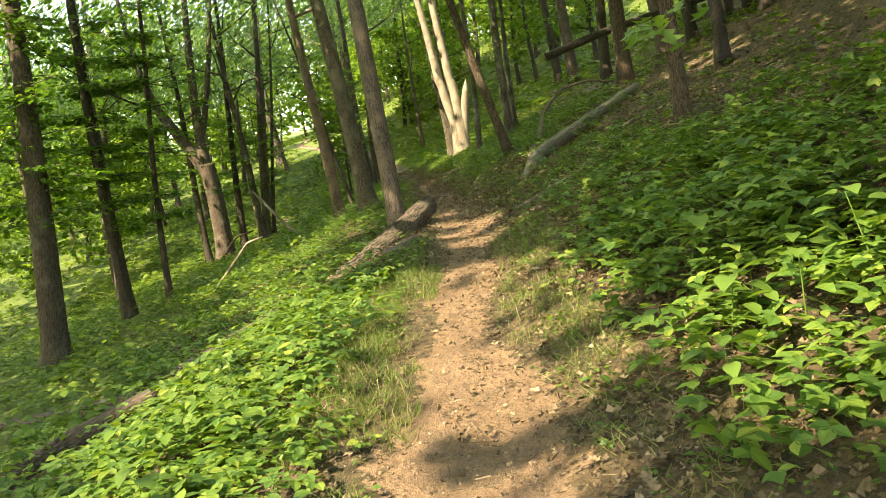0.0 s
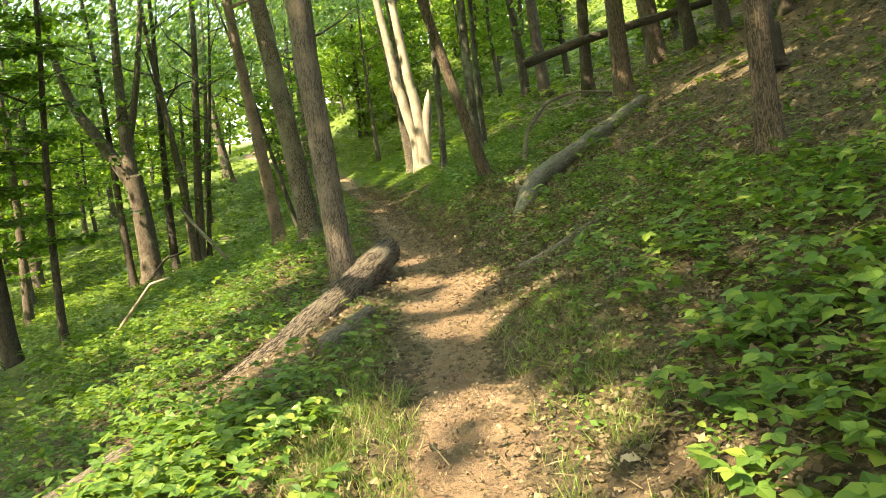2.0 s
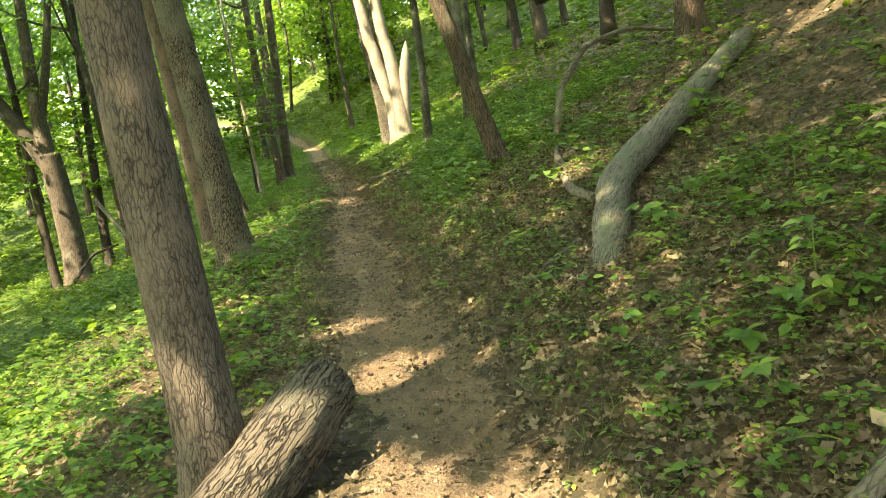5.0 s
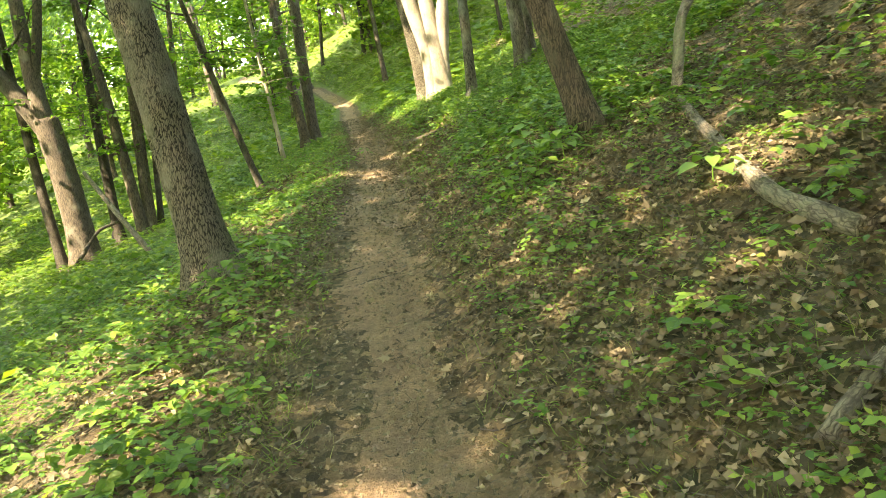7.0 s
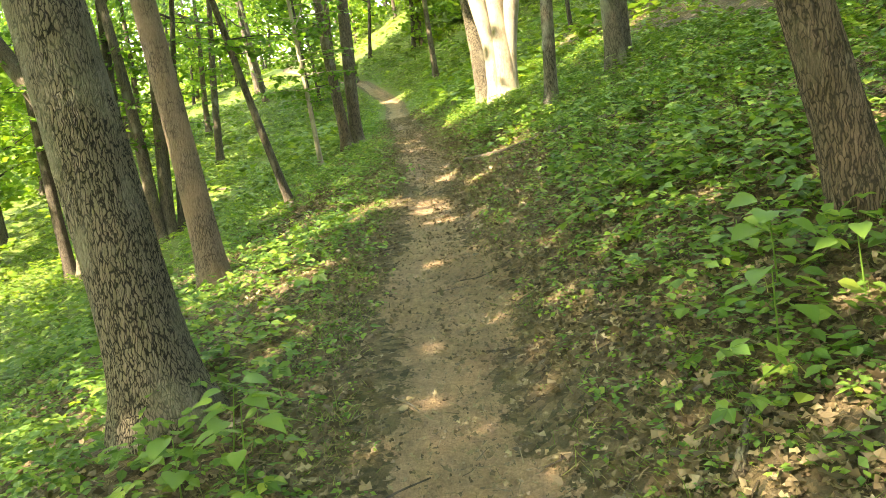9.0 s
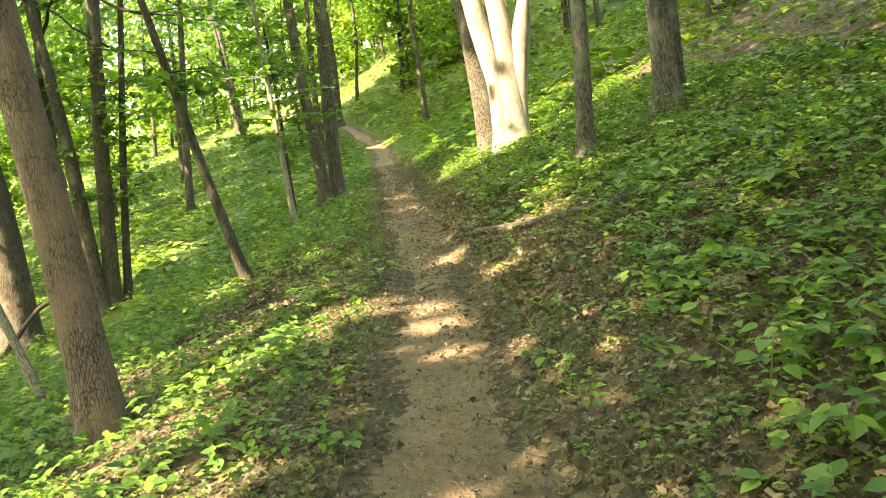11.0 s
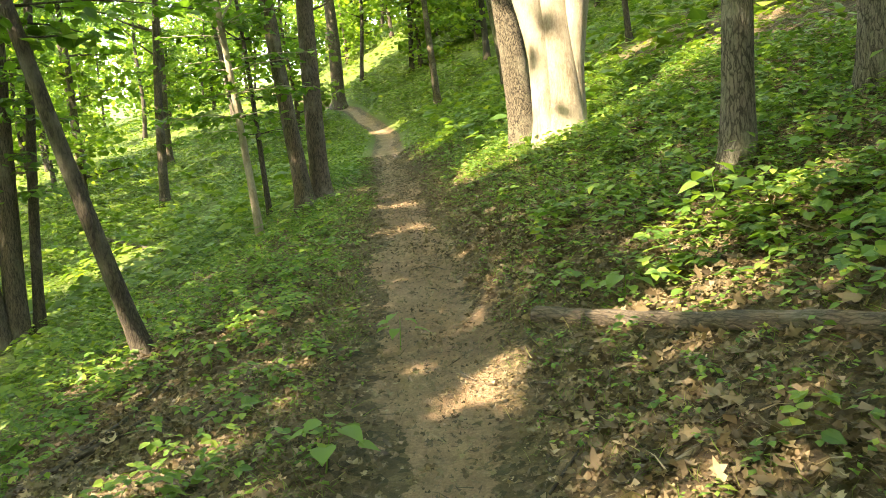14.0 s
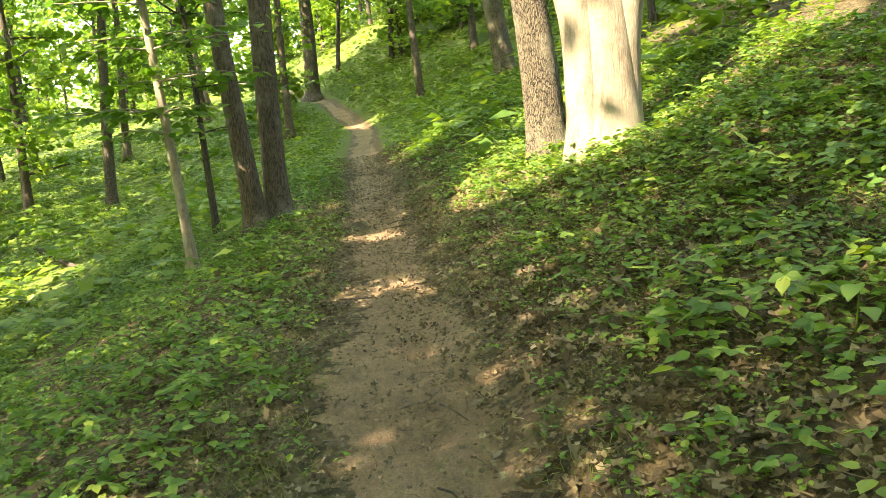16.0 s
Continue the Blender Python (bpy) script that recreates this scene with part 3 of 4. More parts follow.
def reaching_limb(root, ends, n):
    """A long limb that reaches out over the trail and hangs a few broad leaves into view."""
    base = np.array(root.location)
    a, b = np.array((0, 0, 3.2)), np.array(ends) - base
    s = np.linspace(0, 1, 14)[:, None]
    line = a + (b - a) * s + np.array((0, 0, 0.5)) * np.sin(s * np.pi)
    v, f = tube(line, np.linspace(0.06, 0.006, 14), 8)
    part("limb", mesh_of("limb", v, f, BARK), root)
    p = b + rng.normal(0, 1, (n, 3)) * np.array((0.16, 0.2, 0.07))
    v, f = leaves(LOBED, p, spread(n, 0.2) + np.array((-0.5, 0, -0.5)), spread(n, 0.3) * 0.4 + np.array((0, -0.4, 1)), rng.uniform(0.10, 0.16, n), 1.5)
    k, shape = len(LOBED[0]), LOBED[1]
    for i in range(n):
        part("leaf", mesh_of("leaf", v[i * k:(i + 1) * k], shape, GREENS, smooth=False), root)


reaching_limb(overhead, (1.42, 4.5, 2.3), 13)
# Two more trees out of sight, added to carry the shading leaves.
tree(-13.0, 10.0, 0.0, 0.24, 16)
tree(6.5, 7.5, 0.0, 0.2, 15)


def forked_tree(x, y):
    """A stout tree that leans and parts into twisting boughs."""
    root = thing("forked_tree", x, y, ground(x, y), "twisted forked tree with sunlit brown trunk and spreading boughs", "tree")
    s = np.linspace(0, 1, 40)[:, None]

    def bough(name, a, b, c, r0, r1, seed):
        a, b, c = (np.array(q, float) for q in (a, b, c))
        line = a * (1 - s) ** 2 + 2 * b * s * (1 - s) + c * s ** 2
        rad = np.linspace(r0, r1, 40)
        if name == "trunk":
            rad = rad * (1 + 0.6 * np.exp(-np.linspace(0, 3.2, 40) / 0.3))
        v, f = tube(line, rad, 24, 0.015, seed)
        part(name, mesh_of(name, v, f, BARK), root)
    bough("trunk", (0, 0, -0.3), (0.0, 0, 2.2), (-0.32, 0, 4.3), 0.41, 0.34, 1)
    bough("bough", (-0.28, 0, 3.9), (-0.9, 0.1, 4.9), (-1.9, 0, 6.6), 0.30, 0.21, 2)
    bough("bough", (-1.85, 0, 6.5), (-2.7, 0, 7.6), (-3.2, 0, 12.0), 0.21, 0.08, 5)
    bough("bough", (-0.3, 0, 4.0), (-0.6, 0, 6.0), (-0.3, 0.2, 12.0), 0.27, 0.12, 3)
    bough("bough", (-0.4, 0, 5.4), (0.3, 0.1, 7.5), (0.9, 0, 12.0), 0.15, 0.08, 4)
    TREES.append((root, x - 1, y, [], True))


forked_tree(-10.0, 34.9)


def pale_tree(x, y):
    """Several pale trunks from one foot, one of them snapped off to a point."""
    root = thing("pale_tree", x, y, ground(x, y), "pale smooth-barked tree with several sunlit trunks, one snapped off", "tree")
    z = np.concatenate((np.linspace(-0.3, 3.2, 70), np.linspace(3.4, 13, 30)))

    def stem(xs, zs, dy, rs, seed, bark=PALE, top=None):
        zz = z if top is None else z[z < top]
        line = np.stack((np.interp(zz, zs, xs), np.full(len(zz), dy), zz), -1)
        for _ in range(12):
            line[1:-1, 0] = (line[:-2, 0] + line[2:, 0]) / 2
        rad = np.interp(zz, zs, rs) * (1 + 0.3 * np.exp(-np.clip(zz, 0, None) / 0.25))
        v, f = tube(line, rad, 40, 0.004 if bark is PALE else 0.012, seed)
        part("snapped_stem" if top else "stem", mesh_of("stem", v, f, bark), root, "dark shaded stem" if bark is OAK else "")
    stem((-0.13, -0.16, -0.48, -0.98, -2.1), (0, 1.3, 2.6, 5.6, 13), 0.0, (0.22, 0.21, 0.19, 0.15, 0.05), 1)
    stem((0.05, 0.04, -0.05, -0.5, -1.2), (0, 1.3, 2.6, 5.9, 13), 0.04, (0.33, 0.29, 0.20, 0.15, 0.05), 2)
    stem((0.17, 0.21, 0.36, 0.46, 0.5), (0, 1.0, 2.2, 2.8, 3.15), -0.02, (0.20, 0.17, 0.19, 0.12, 0.01), 3, top=3.18)
    stem((-0.36, -0.45, -0.62, -1.9), (0, 1.2, 2.6, 13), 1.2, (0.22, 0.20, 0.18, 0.05), 4, OAK)
    TREES.append((root, x - 1.5, y, [], True))


pale_tree(1.05, 33.6)

# ---- the leaf roof: leaves wherever the ground below lies in shade ----
def leaf_roof():
    # Sun-facing leaves on a jittered grid, in four interlocking tiers, placed to block stray sun.
    step = 0.145
    cx, cy = (a.ravel() for a in np.meshgrid(np.arange(-26, 17, step), np.arange(-3, 78, step)))
    n = len(cx)
    px, py = cx + rng.uniform(-0.09, 0.09, n), cy + rng.uniform(-0.09, 0.09, n)
    hh = 6.5 + 2 * rng.integers(0, 4, n) + rng.uniform(0, 2, n)
    keep = ~lit(px, py) | (rng.uniform(0, 1, n) < 0.03)
    px, py, hh = px[keep], py[keep], hh[keep]
    g = height(px, py)
    p = np.stack((px, py, g), -1) + np.array(SUN) / SUN.z * hh[:, None]
    high = p[:, 2] - height(p[:, 0], p[:, 1])
    p = p[high > 4.2]
    roots = [t for t in TREES if t[4]]
    at = np.array([(t[1], t[2]) for t in roots])
    best = np.argmin(((p[:, None, :2] - at[None]) ** 2).sum(-1), 1)
    for i, (root, _, _, own, _) in enumerate(roots):
        q = p[best == i] - np.array(root.location)
        m = len(q)
        way, long = np.cross(spread(m), np.array(SUN)) + spread(m) * 0.2, rng.uniform(0.27, 0.41, m)
        way /= np.linalg.norm(way, axis=1)[:, None]
        v1, f1 = leaves(SIMPLE, q - way * long[:, None] / 2, way, spread(m, 1.0) * 0.25 + np.array(SUN) * 1.4, long, 1.2)
        sets = [(v1, f1)] if m else []
        for a, b, c in own:
            sets.append(leaves(OVATE, a, b, spread(len(a), 0.3) * 0.4 + np.array((0, 0, 1)), c, 1.15))
        if sets:
            v, f = stack(sets)
            part("crown", mesh_of("crown", v, f, CANOPY, smooth=False), root)


leaf_roof()


# ---- woods further off ----
def wood_tree(seed, h, low, wide, bark, n_leaves):
    """One of the trees that fill the wood behind: trunk, limbs and a broken crown, at the origin."""
    g = np.random.default_rng(seed)
    root = thing("wood_tree", 0, 0, 0, "leafy woodland tree with thin trunk and broken light-green crown", "tree", "woodland trees")
    line = trunk_line(g.uniform(-0.06, 0.03), 0, h, 0.12, seed, 16)
    rad = trunk_radii(line[:, 2], g.uniform(0.12, 0.22), h, 0.5)
    v, f = tube(line, rad, 8)
    part("trunk", mesh_of("trunk", v, f, bark), root)
    ps = []
    for i in range(13):
        at = int(np.interp(low + (h * 0.96 - low) * i / 13, line[:, 2], np.arange(16)))
        a, reach = g.uniform(0, 6.28), wide * g.uniform(0.5, 1.0)
        s = np.linspace(0, 1, 5)[:, None]
        limb = line[at] + s * np.array((math.cos(a), math.sin(a), g.uniform(0.05, 0.5))) * reach + g.normal(0, 0.08, (5, 3)) * s
        v, f = tube(limb[::2], np.linspace(rad[at] * 0.4, 0.012, 3), 4)
        part("limb", mesh_of("limb", v, f, bark), root)
        m = n_leaves // 13
        c = limb[g.integers(1, 5, m)] + g.normal(0, 0.55, (m, 3)) * np.array((1, 1, 0.45))
        ps.append(c)
    p = np.vstack(ps)
    m = len(p)
    v, f = leaves(SIMPLE, p, spread(m, 0.4), spread(m, 0.5) + np.array((0, 0, 1.2)), rng.uniform(0.26, 0.48, m), 1.25)
    part("crown", mesh_of("crown", v, f, FAR, smooth=False), root)
    return root


protos = [wood_tree(s, h, low, w, b, 1400) for s, h, low, w, b in
          ((1, 14, 1.8, 2.6, BARK), (2, 17, 4.0, 2.9, DARKBARK), (3, 10, 1.0, 2.2, BARK), (4, 16, 2.5, 2.8, DARKBARK), (5, 7, 0.7, 1.8, BARK))]
placed = 0
spots = []
while placed < 150:
    x, y = rng.uniform(-62, 46), rng.uniform(30, 122)
    d = x - float(trail_x(y))
    if (-13 < d < 9.5 and y < 58) or abs(d) < 3.0 or (d > 0 and y < 42 and d < 11) or (d < 0 and -d < 22 and y < 40):
        continue
    if any((x - a) ** 2 + (y - b) ** 2 < 9 for a, b in spots):
        continue
    spots.append((x, y))
    i = int(rng.integers(0, 5))
    if d > 0 and rng.random() < 0.6:
        i = int(rng.choice((1, 3)))
    m = pose(x, y, ground(x, y) - 0.05, 0, 0, rng.uniform(0, 360))
    if placed < 5:
        protos[placed].matrix_basis = m
    else:
        copy_thing(protos[i], m)
    placed += 1


# Trees added uphill, and unseen behind the start, to keep out sky light.
for _ in range(48):
    if _ < 10:
        y = rng.uniform(3, 30)
        x = float(trail_x(y)) + rng.uniform(8.2, 12)
    elif _ < 37:
        y = rng.uniform(-6, 44)
        x = float(trail_x(y)) + rng.uniform(9.5, 30)
    else:
        x, y = rng.uniform(-20, 14), rng.uniform(-38, -20)
    copy_thing(protos[int(rng.choice((0, 1, 3)))], pose(x, y, ground(x, y) - 0.05, 0, 0, rng.uniform(0, 360)))


for _ in range(20):
    y = rng.uniform(76, 118)
    x = float(trail_x(y)) + rng.uniform(-9, 26)
    copy_thing(protos[int(rng.choice((0, 2, 4, 3)))], pose(x, y, ground(x, y) - 0.05, 0, 0, rng.uniform(0, 360)))


# Slim trunks in a row along the brow of the bank.
for _ in range(11):
    y = rng.uniform(6, 30)
    x = float(trail_x(y)) + rng.uniform(9, 15)
    copy_thing(protos[int(rng.choice((1, 3)))], pose(x, y, ground(x, y) - 0.05, 0, 0, rng.uniform(0, 360)))

# Saplings where the trail bends away.
for _ in range(5):
    y = rng.uniform(66, 92)
    x = float(trail_x(y)) + rng.choice((-1, 1)) * rng.uniform(3.0, 9)
    copy_thing(protos[2], pose(x, y, ground(x, y) - 0.05, 0, 0, rng.uniform(0, 360)))

# Unseen wood added behind the start and down the slope, to block sky light.
for _ in range(32):
    if _ < 22:
        x, y = rng.uniform(-30, 24), rng.uniform(-36, -17)
    else:
        x, y = rng.uniform(-52, -25), rng.uniform(-22, 30)
    copy_thing(protos[int(rng.choice((0, 1, 3)))], pose(x, y, ground(x, y) - 0.05, 0, 0, rng.uniform(0, 360)))


def far_woods():
    """The wall of leaves where the single trees can no longer be told apart."""
    n = 72000
    x, y = rng.uniform(-120, 90, n // 10), rng.uniform(100, 165, n // 10)
    hh = rng.uniform(0, 1, n // 10) ** 0.8 * 24
    c = np.stack((x, y, height(x, y) + hh), -1)
    side = n // 40
    x2, y2 = rng.uniform(-90, -55, side), rng.uniform(0, 110, side)
    c = np.vstack((c, np.stack((x2, y2, height(x2, y2) + rng.uniform(0, 20, side)), -1)))
    p = np.repeat(c, 9, 0)
    p = p + rng.normal(0, 1.0, p.shape) * np.array((1, 1, 0.5))
    m = len(p)
    v, f = leaves(SIMPLE, p, spread(m, 0.4), spread(m, 0.5) + np.array((0, 0, 1)), rng.uniform(0.55, 1.1, m), 1.2)
    tagged(new("far_woods", mesh_of("far_woods", v, f, FAR, smooth=False)), "far wall of sunlit green woodland foliage", "woods", kind="stuff")


far_woods()


# ---- what grows and lies on the ground ----
def patchy(x, y, s=1.0):
    return 0.5 + 0.25 * (np.sin(1.7 * s * x + 0.9 * s * y + 1) + np.sin(1.2 * s * y - 2.1 * s * x + 4) * np.sin(0.8 * s * x + 2.4 * s * y))


def covered(x, y):
    """True on and just beside fallen wood, where nothing grows."""
    out = np.zeros(np.shape(x), bool)
    for ax, ay, bx, by, r in ((-1.75, 9.25, -0.24, 12.05, 0.30), (-1.4, 9.2, 0.0, 11.5, 0.30), (1.3, 12.85, 2.0, 14.4, 0.2), (1.9, 14.2, 2.9, 15.5, 0.16), (-2.75, 7.3, -2.05, 8.6, 0.16), (0.0, 27.05, 0.3, 26.5, 0.12),
                           (-3.47, 5.8, -2.8, 6.65, 0.2), (-6.6, 10.8, -3.1, 7.4, 0.2)):
        px, py, vx, vy = x - ax, y - ay, bx - ax, by - ay
        k = np.clip((px * vx + py * vy) / (vx * vx + vy * vy), 0, 1)
        out |= (px - k * vx) ** 2 + (py - k * vy) ** 2 < r * r
    return out


def plants(n, x0, x1, y0, y1, shape, size, tall, per, where):
    """Low broad-leaved plants scattered over a stretch; returns arrays."""
    y = rng.uniform(y0, y1, n)
    d = rng.uniform(x0, x1, n)
    x = d + trail_x(y)
    keep = (rng.uniform(0, 1, n) < where(d, x, y)) & ~covered(x, y)
    x, y = x[keep], y[keep]
    m = len(x)
    hp = rng.uniform(*tall, m)
    sp = rng.uniform(*size, m)
    base = np.stack((x, y, height(x, y)), -1)
    a = rng.uniform(0, 6.28, (m, per)) * 0.25 + np.arange(per) * 2.4 + rng.uniform(0, 6.28, (m, 1))
    lev = rng.uniform(0.45, 1.05, (m, per))
    out = np.stack((np.cos(a), np.sin(a), np.full(a.shape, -0.12)), -1)
    at = base[:, None] + out * (sp[:, None] * rng.uniform(0.15, 0.7, (m, per)))[..., None]
    at[..., 2] += hp[:, None] * lev
    k = m * per
    up = np.array((0, 0, 1.0)) + rng.normal(0, 0.28, (k, 3))
    return leaves(shape, at.reshape(-1, 3), out.reshape(-1, 3) + rng.normal(0, 0.2, (k, 3)), up, np.repeat(sp, per) * rng.uniform(0.7, 1.2, k))


def bare_bank(d, y):
    """Thin growth where leaf litter lies bare: high on the bank and in two hollows by the trail."""
    below = np.clip(((d + 1.95) / 1.0) ** 2 + ((y - 26.9) / 2.2) ** 2, 0.18, 1)
    above = np.clip(((d - 1.1) / 0.75) ** 2 + ((y - 24.9) / 2.6) ** 2, 0.3, 1)
    return below * above * np.where((d > 2.9) & (y > 7) & (y < 20), 0.22, 1.0) * np.where((d > 1.3) & (d < 3) & (y > 13.5) & (y < 18), 0.35, 1.0)


def off_trail(d, x, y):
    edge = np.where(d < 0, np.clip((-d - 0.36) * 1.7, 0, 1), np.clip(d - 0.5, 0, 1))
    right = np.where(d > 0, np.interp(d, (0.5, 1.1, 1.8), (0.3, 0.75, 1)), 1.0) * np.where((d > 0) & (y > 10) & (y < 19) & (d < 2.2), 0.65, 1)
    return edge * right * np.clip(patchy(x, y) * 1.5 + 0.25, 0.12, 1) * bare_bank(d, y) * np.where((y < 7.5) & (d > -0.6) & (d < 0.6), 0.15, 1)


near_sets = [plants(19000, -4.8, 4.8, 2.0, 46, OVATE, (0.035, 0.075), (0.03, 0.17), 7, off_trail),
             plants(6500, -5, 5, 2.0, 46, TRIPLE, (0.07, 0.12), (0.09, 0.28), 5, lambda d, x, y: off_trail(d, x, y) * np.clip((np.abs(d) - 0.7) * 2, 0, 1)),
             plants(7500, 0.8, 5, 17, 46, OVATE, (0.045, 0.085), (0.05, 0.2), 7, lambda d, x, y: np.clip((d - 0.9) * 1.2, 0, 1) * np.clip(patchy(x, y) + 0.3, 0, 1) * bare_bank(d, y)),
             plants(520, -2.4, -0.55, 2.4, 8.5, TRIPLE, (0.08, 0.13), (0.08, 0.26), 5, lambda d, x, y: np.clip((-d - 0.5) * 2.2, 0, 1)),
             plants(600, 0.8, 3, 2.0, 7, TRIPLE, (0.08, 0.13), (0.08, 0.26), 5, lambda d, x, y: np.clip((d - 0.8) * 3, 0, 1)),
             plants(900, -4, 4, 2.0, 9, TRIPLE, (0.08, 0.14), (0.12, 0.3), 5, lambda d, x, y: np.clip((np.abs(d) - 1.0) * 1.5, 0, 1)),
             plants(34000, -4.8, 4.8, 2.0, 46, SIMPLE, (0.018, 0.045), (0.01, 0.07), 6, lambda d, x, y: np.clip((np.abs(d - 0.05) - 0.28) * 2.0, 0, 1) * np.clip(patchy(x, y, 0.8) * 1.4, 0.25, 1) * bare_bank(d, y)),
             plants(15000, 0.45, 3.2, 8, 36, SIMPLE, (0.02, 0.05), (0.01, 0.09), 6, lambda d, x, y: np.clip((d - 0.45) * 1.5, 0, 1) * np.clip(patchy(x, y, 1.1) * 1.5, 0.2, 1) * bare_bank(d, y))]
v, f = stack(near_sets)
tagged(new("undergrowth", mesh_of("undergrowth", v, f, GREENS, smooth=False)), "low broad-leaved green plants covering the forest floor", "plants", kind="stuff")
carpet = [plants(36000, -18, 13, 2, 78, SIMPLE, (0.10, 0.2), (0.03, 0.3), 6, lambda d, x, y: np.clip((np.abs(d) - 3.0) * 0.6, 0, 1) * np.clip(patchy(x, y) * 1.6, 0.25, 1) * np.where(d > 0, 0.55, 1) * bare_bank(d, y)),
          plants(6000, -4.5, 4.5, 40, 78, SIMPLE, (0.10, 0.18), (0.03, 0.25), 6, lambda d, x, y: np.clip((np.abs(d) - 0.6) * 2, 0, 1)),
          plants(12000, -60, 40, 35, 125, SIMPLE, (0.22, 0.5), (0.05, 0.5), 6, lambda d, x, y: np.clip((np.abs(d) - 1.2), 0, 1) * 1.0)]
v, f = stack(carpet)
tagged(new("carpet_of_plants", mesh_of("carpet_of_plants", v, f, MIDDLE, smooth=False)), "carpet of light-green plants down the sunlit slope", "plants", kind="stuff")


def litter(n, y0, y1, spreading, size, bare, middle=0.7):
    """Dead leaves; bare: how thickly they lie on the tread itself."""
    y = rng.uniform(y0, y1, n)
    d = rng.normal(middle, spreading, n)
    x = d + trail_x(y)
    keep = rng.uniform(0, 1, n) < np.clip((np.abs(d - 0.05) - 0.25) * 2.2, bare, 1) * np.clip(1.4 - patchy(x, y, 1.3) * 0.8, 0, 1) * np.where(d > 0, 1, 0.6)
    x, y = x[keep], y[keep]
    m = len(x)
    p = np.stack((x, y, height(x, y) + rng.uniform(0.0, 0.025, m)), -1)
    up = np.array((0, 0, 1.0)) + rng.normal(0, 0.6, (m, 3))
    return p, spread(m, 0.3), up, size[0] + (size[1] - size[0]) * rng.uniform(0, 1, m) ** 1.6


kept_rng, rng = rng, np.random.default_rng(77)
broad = [leaves(LOBED, *litter(9000, 9, 36, 1.5, (0.045, 0.09), 0.03)), leaves(CURLED, *litter(34000, 9, 36, 1.4, (0.03, 0.065), 0.05))]
broad += [leaves(LOBED, *litter(1500, 22.5, 31, 0.45, (0.07, 0.12), 0.02, 1.1)), leaves(LOBED, *litter(1300, 24.5, 29.5, 0.5, (0.06, 0.11), 0.0, -2.0)),
          leaves(CURLED, *litter(7000, 24.5, 29.5, 0.6, (0.03, 0.07), 0.0, -2.0)), leaves(CURLED, *litter(30000, 5, 46, 0.6, (0.016, 0.045), 0.3, 0.1)),
          leaves(LOBED, *litter(900, 8, 40, 0.5, (0.035, 0.075), 0.7, 0.1)), leaves(CURLED, *litter(5000, 2, 46, 0.35, (0.025, 0.05), 0.6, 0.05)),
          leaves(CURLED, *litter(16000, 8, 46, 0.22, (0.02, 0.05), 0.3, -0.55))]
rng = kept_rng
v, f = stack(broad + [leaves(CURLED, *litter(98000, 2, 46, 1.9, (0.024, 0.068), 0.08)), leaves(LOBED, *litter(6000, 2, 46, 1.7, (0.05, 0.09), 0.06)),
              leaves(CURLED, *litter(56000, 2, 46, 0.9, (0.010, 0.032), 1.0)), leaves(SIMPLE, *litter(34000, 5, 26, 5.0, (0.03, 0.085), 0.0)),
              leaves(BLADE, *litter(26000, 2, 46, 1.2, (0.03, 0.13), 0.7))])
tagged(new("leaf_litter", mesh_of("leaf_litter", v, f, DEAD, smooth=False)), "dry brown curled leaves strewn over the soil", "leaf litter", kind="stuff")


def grass(n):
    y = np.concatenate((rng.uniform(2, 9, n), rng.uniform(9, 46, n)))
    side = np.where(rng.uniform(0, 1, 2 * n) < 0.72, -1, 1)
    d = 0.05 + side * (0.5 + np.abs(rng.normal(0, 0.28, 2 * n)))
    x = d + trail_x(y)
    keep = patchy(x, y, 1.6) > 0.45
    k = 13
    x, y = np.repeat(x[keep], k), np.repeat(y[keep], k)
    x, y = x + rng.normal(0, 0.05, len(x)), y + rng.normal(0, 0.05, len(y))
    m = len(x)
    p = np.stack((x, y, height(x, y) - 0.005), -1)
    return leaves(BLADE, p, spread(m, 0) + np.array((0, 0, 0.9)), spread(m, 0.3), rng.uniform(0.03, 0.11, m), 0.8)


def bank_grass(n):
    """Short thin blades among the litter on both edges and low on the bank."""
    y, d = rng.uniform(8, 40, n), np.concatenate((rng.uniform(0.4, 2.6, n * 3 // 4), rng.uniform(-1.1, -0.4, n - n * 3 // 4)))
    x = d + trail_x(y)
    keep = (patchy(x, y, 0.9) > 0.35) & ~covered(x, y)
    x, y = np.repeat(x[keep], 6), np.repeat(y[keep], 6)
    x, y = x + rng.normal(0, 0.06, len(x)), y + rng.normal(0, 0.06, len(y))
    m = len(x)
    return leaves(BLADE, np.stack((x, y, height(x, y) - 0.005), -1), spread(m, 0) + np.array((0, 0, 0.7)), spread(m, 0.3), rng.uniform(0.03, 0.10, m), 0.7)


def start_grass(n):
    """Longer tufts in the sun beside the first stretch of the trail."""
    y, d = rng.uniform(3.6, 9, n), np.concatenate((rng.uniform(-0.95, -0.22, n * 2 // 3), rng.uniform(0.35, 0.9, n - n * 2 // 3)))
    keep = patchy(d, y, 2.2) > 0.42
    x, y = np.repeat((d + trail_x(y))[keep], 9), np.repeat(y[keep], 9)
    x, y = x + rng.normal(0, 0.04, len(x)), y + rng.normal(0, 0.04, len(y))
    m = len(x)
    return leaves(BLADE, np.stack((x, y, height(x, y) - 0.01), -1), spread(m, 0) * 0.6 + np.array((0, 0, 1.0)), spread(m, 0.3), rng.uniform(0.05, 0.14, m), 0.8)


v, f = stack((grass(1600), bank_grass(9000), start_grass(1100)))
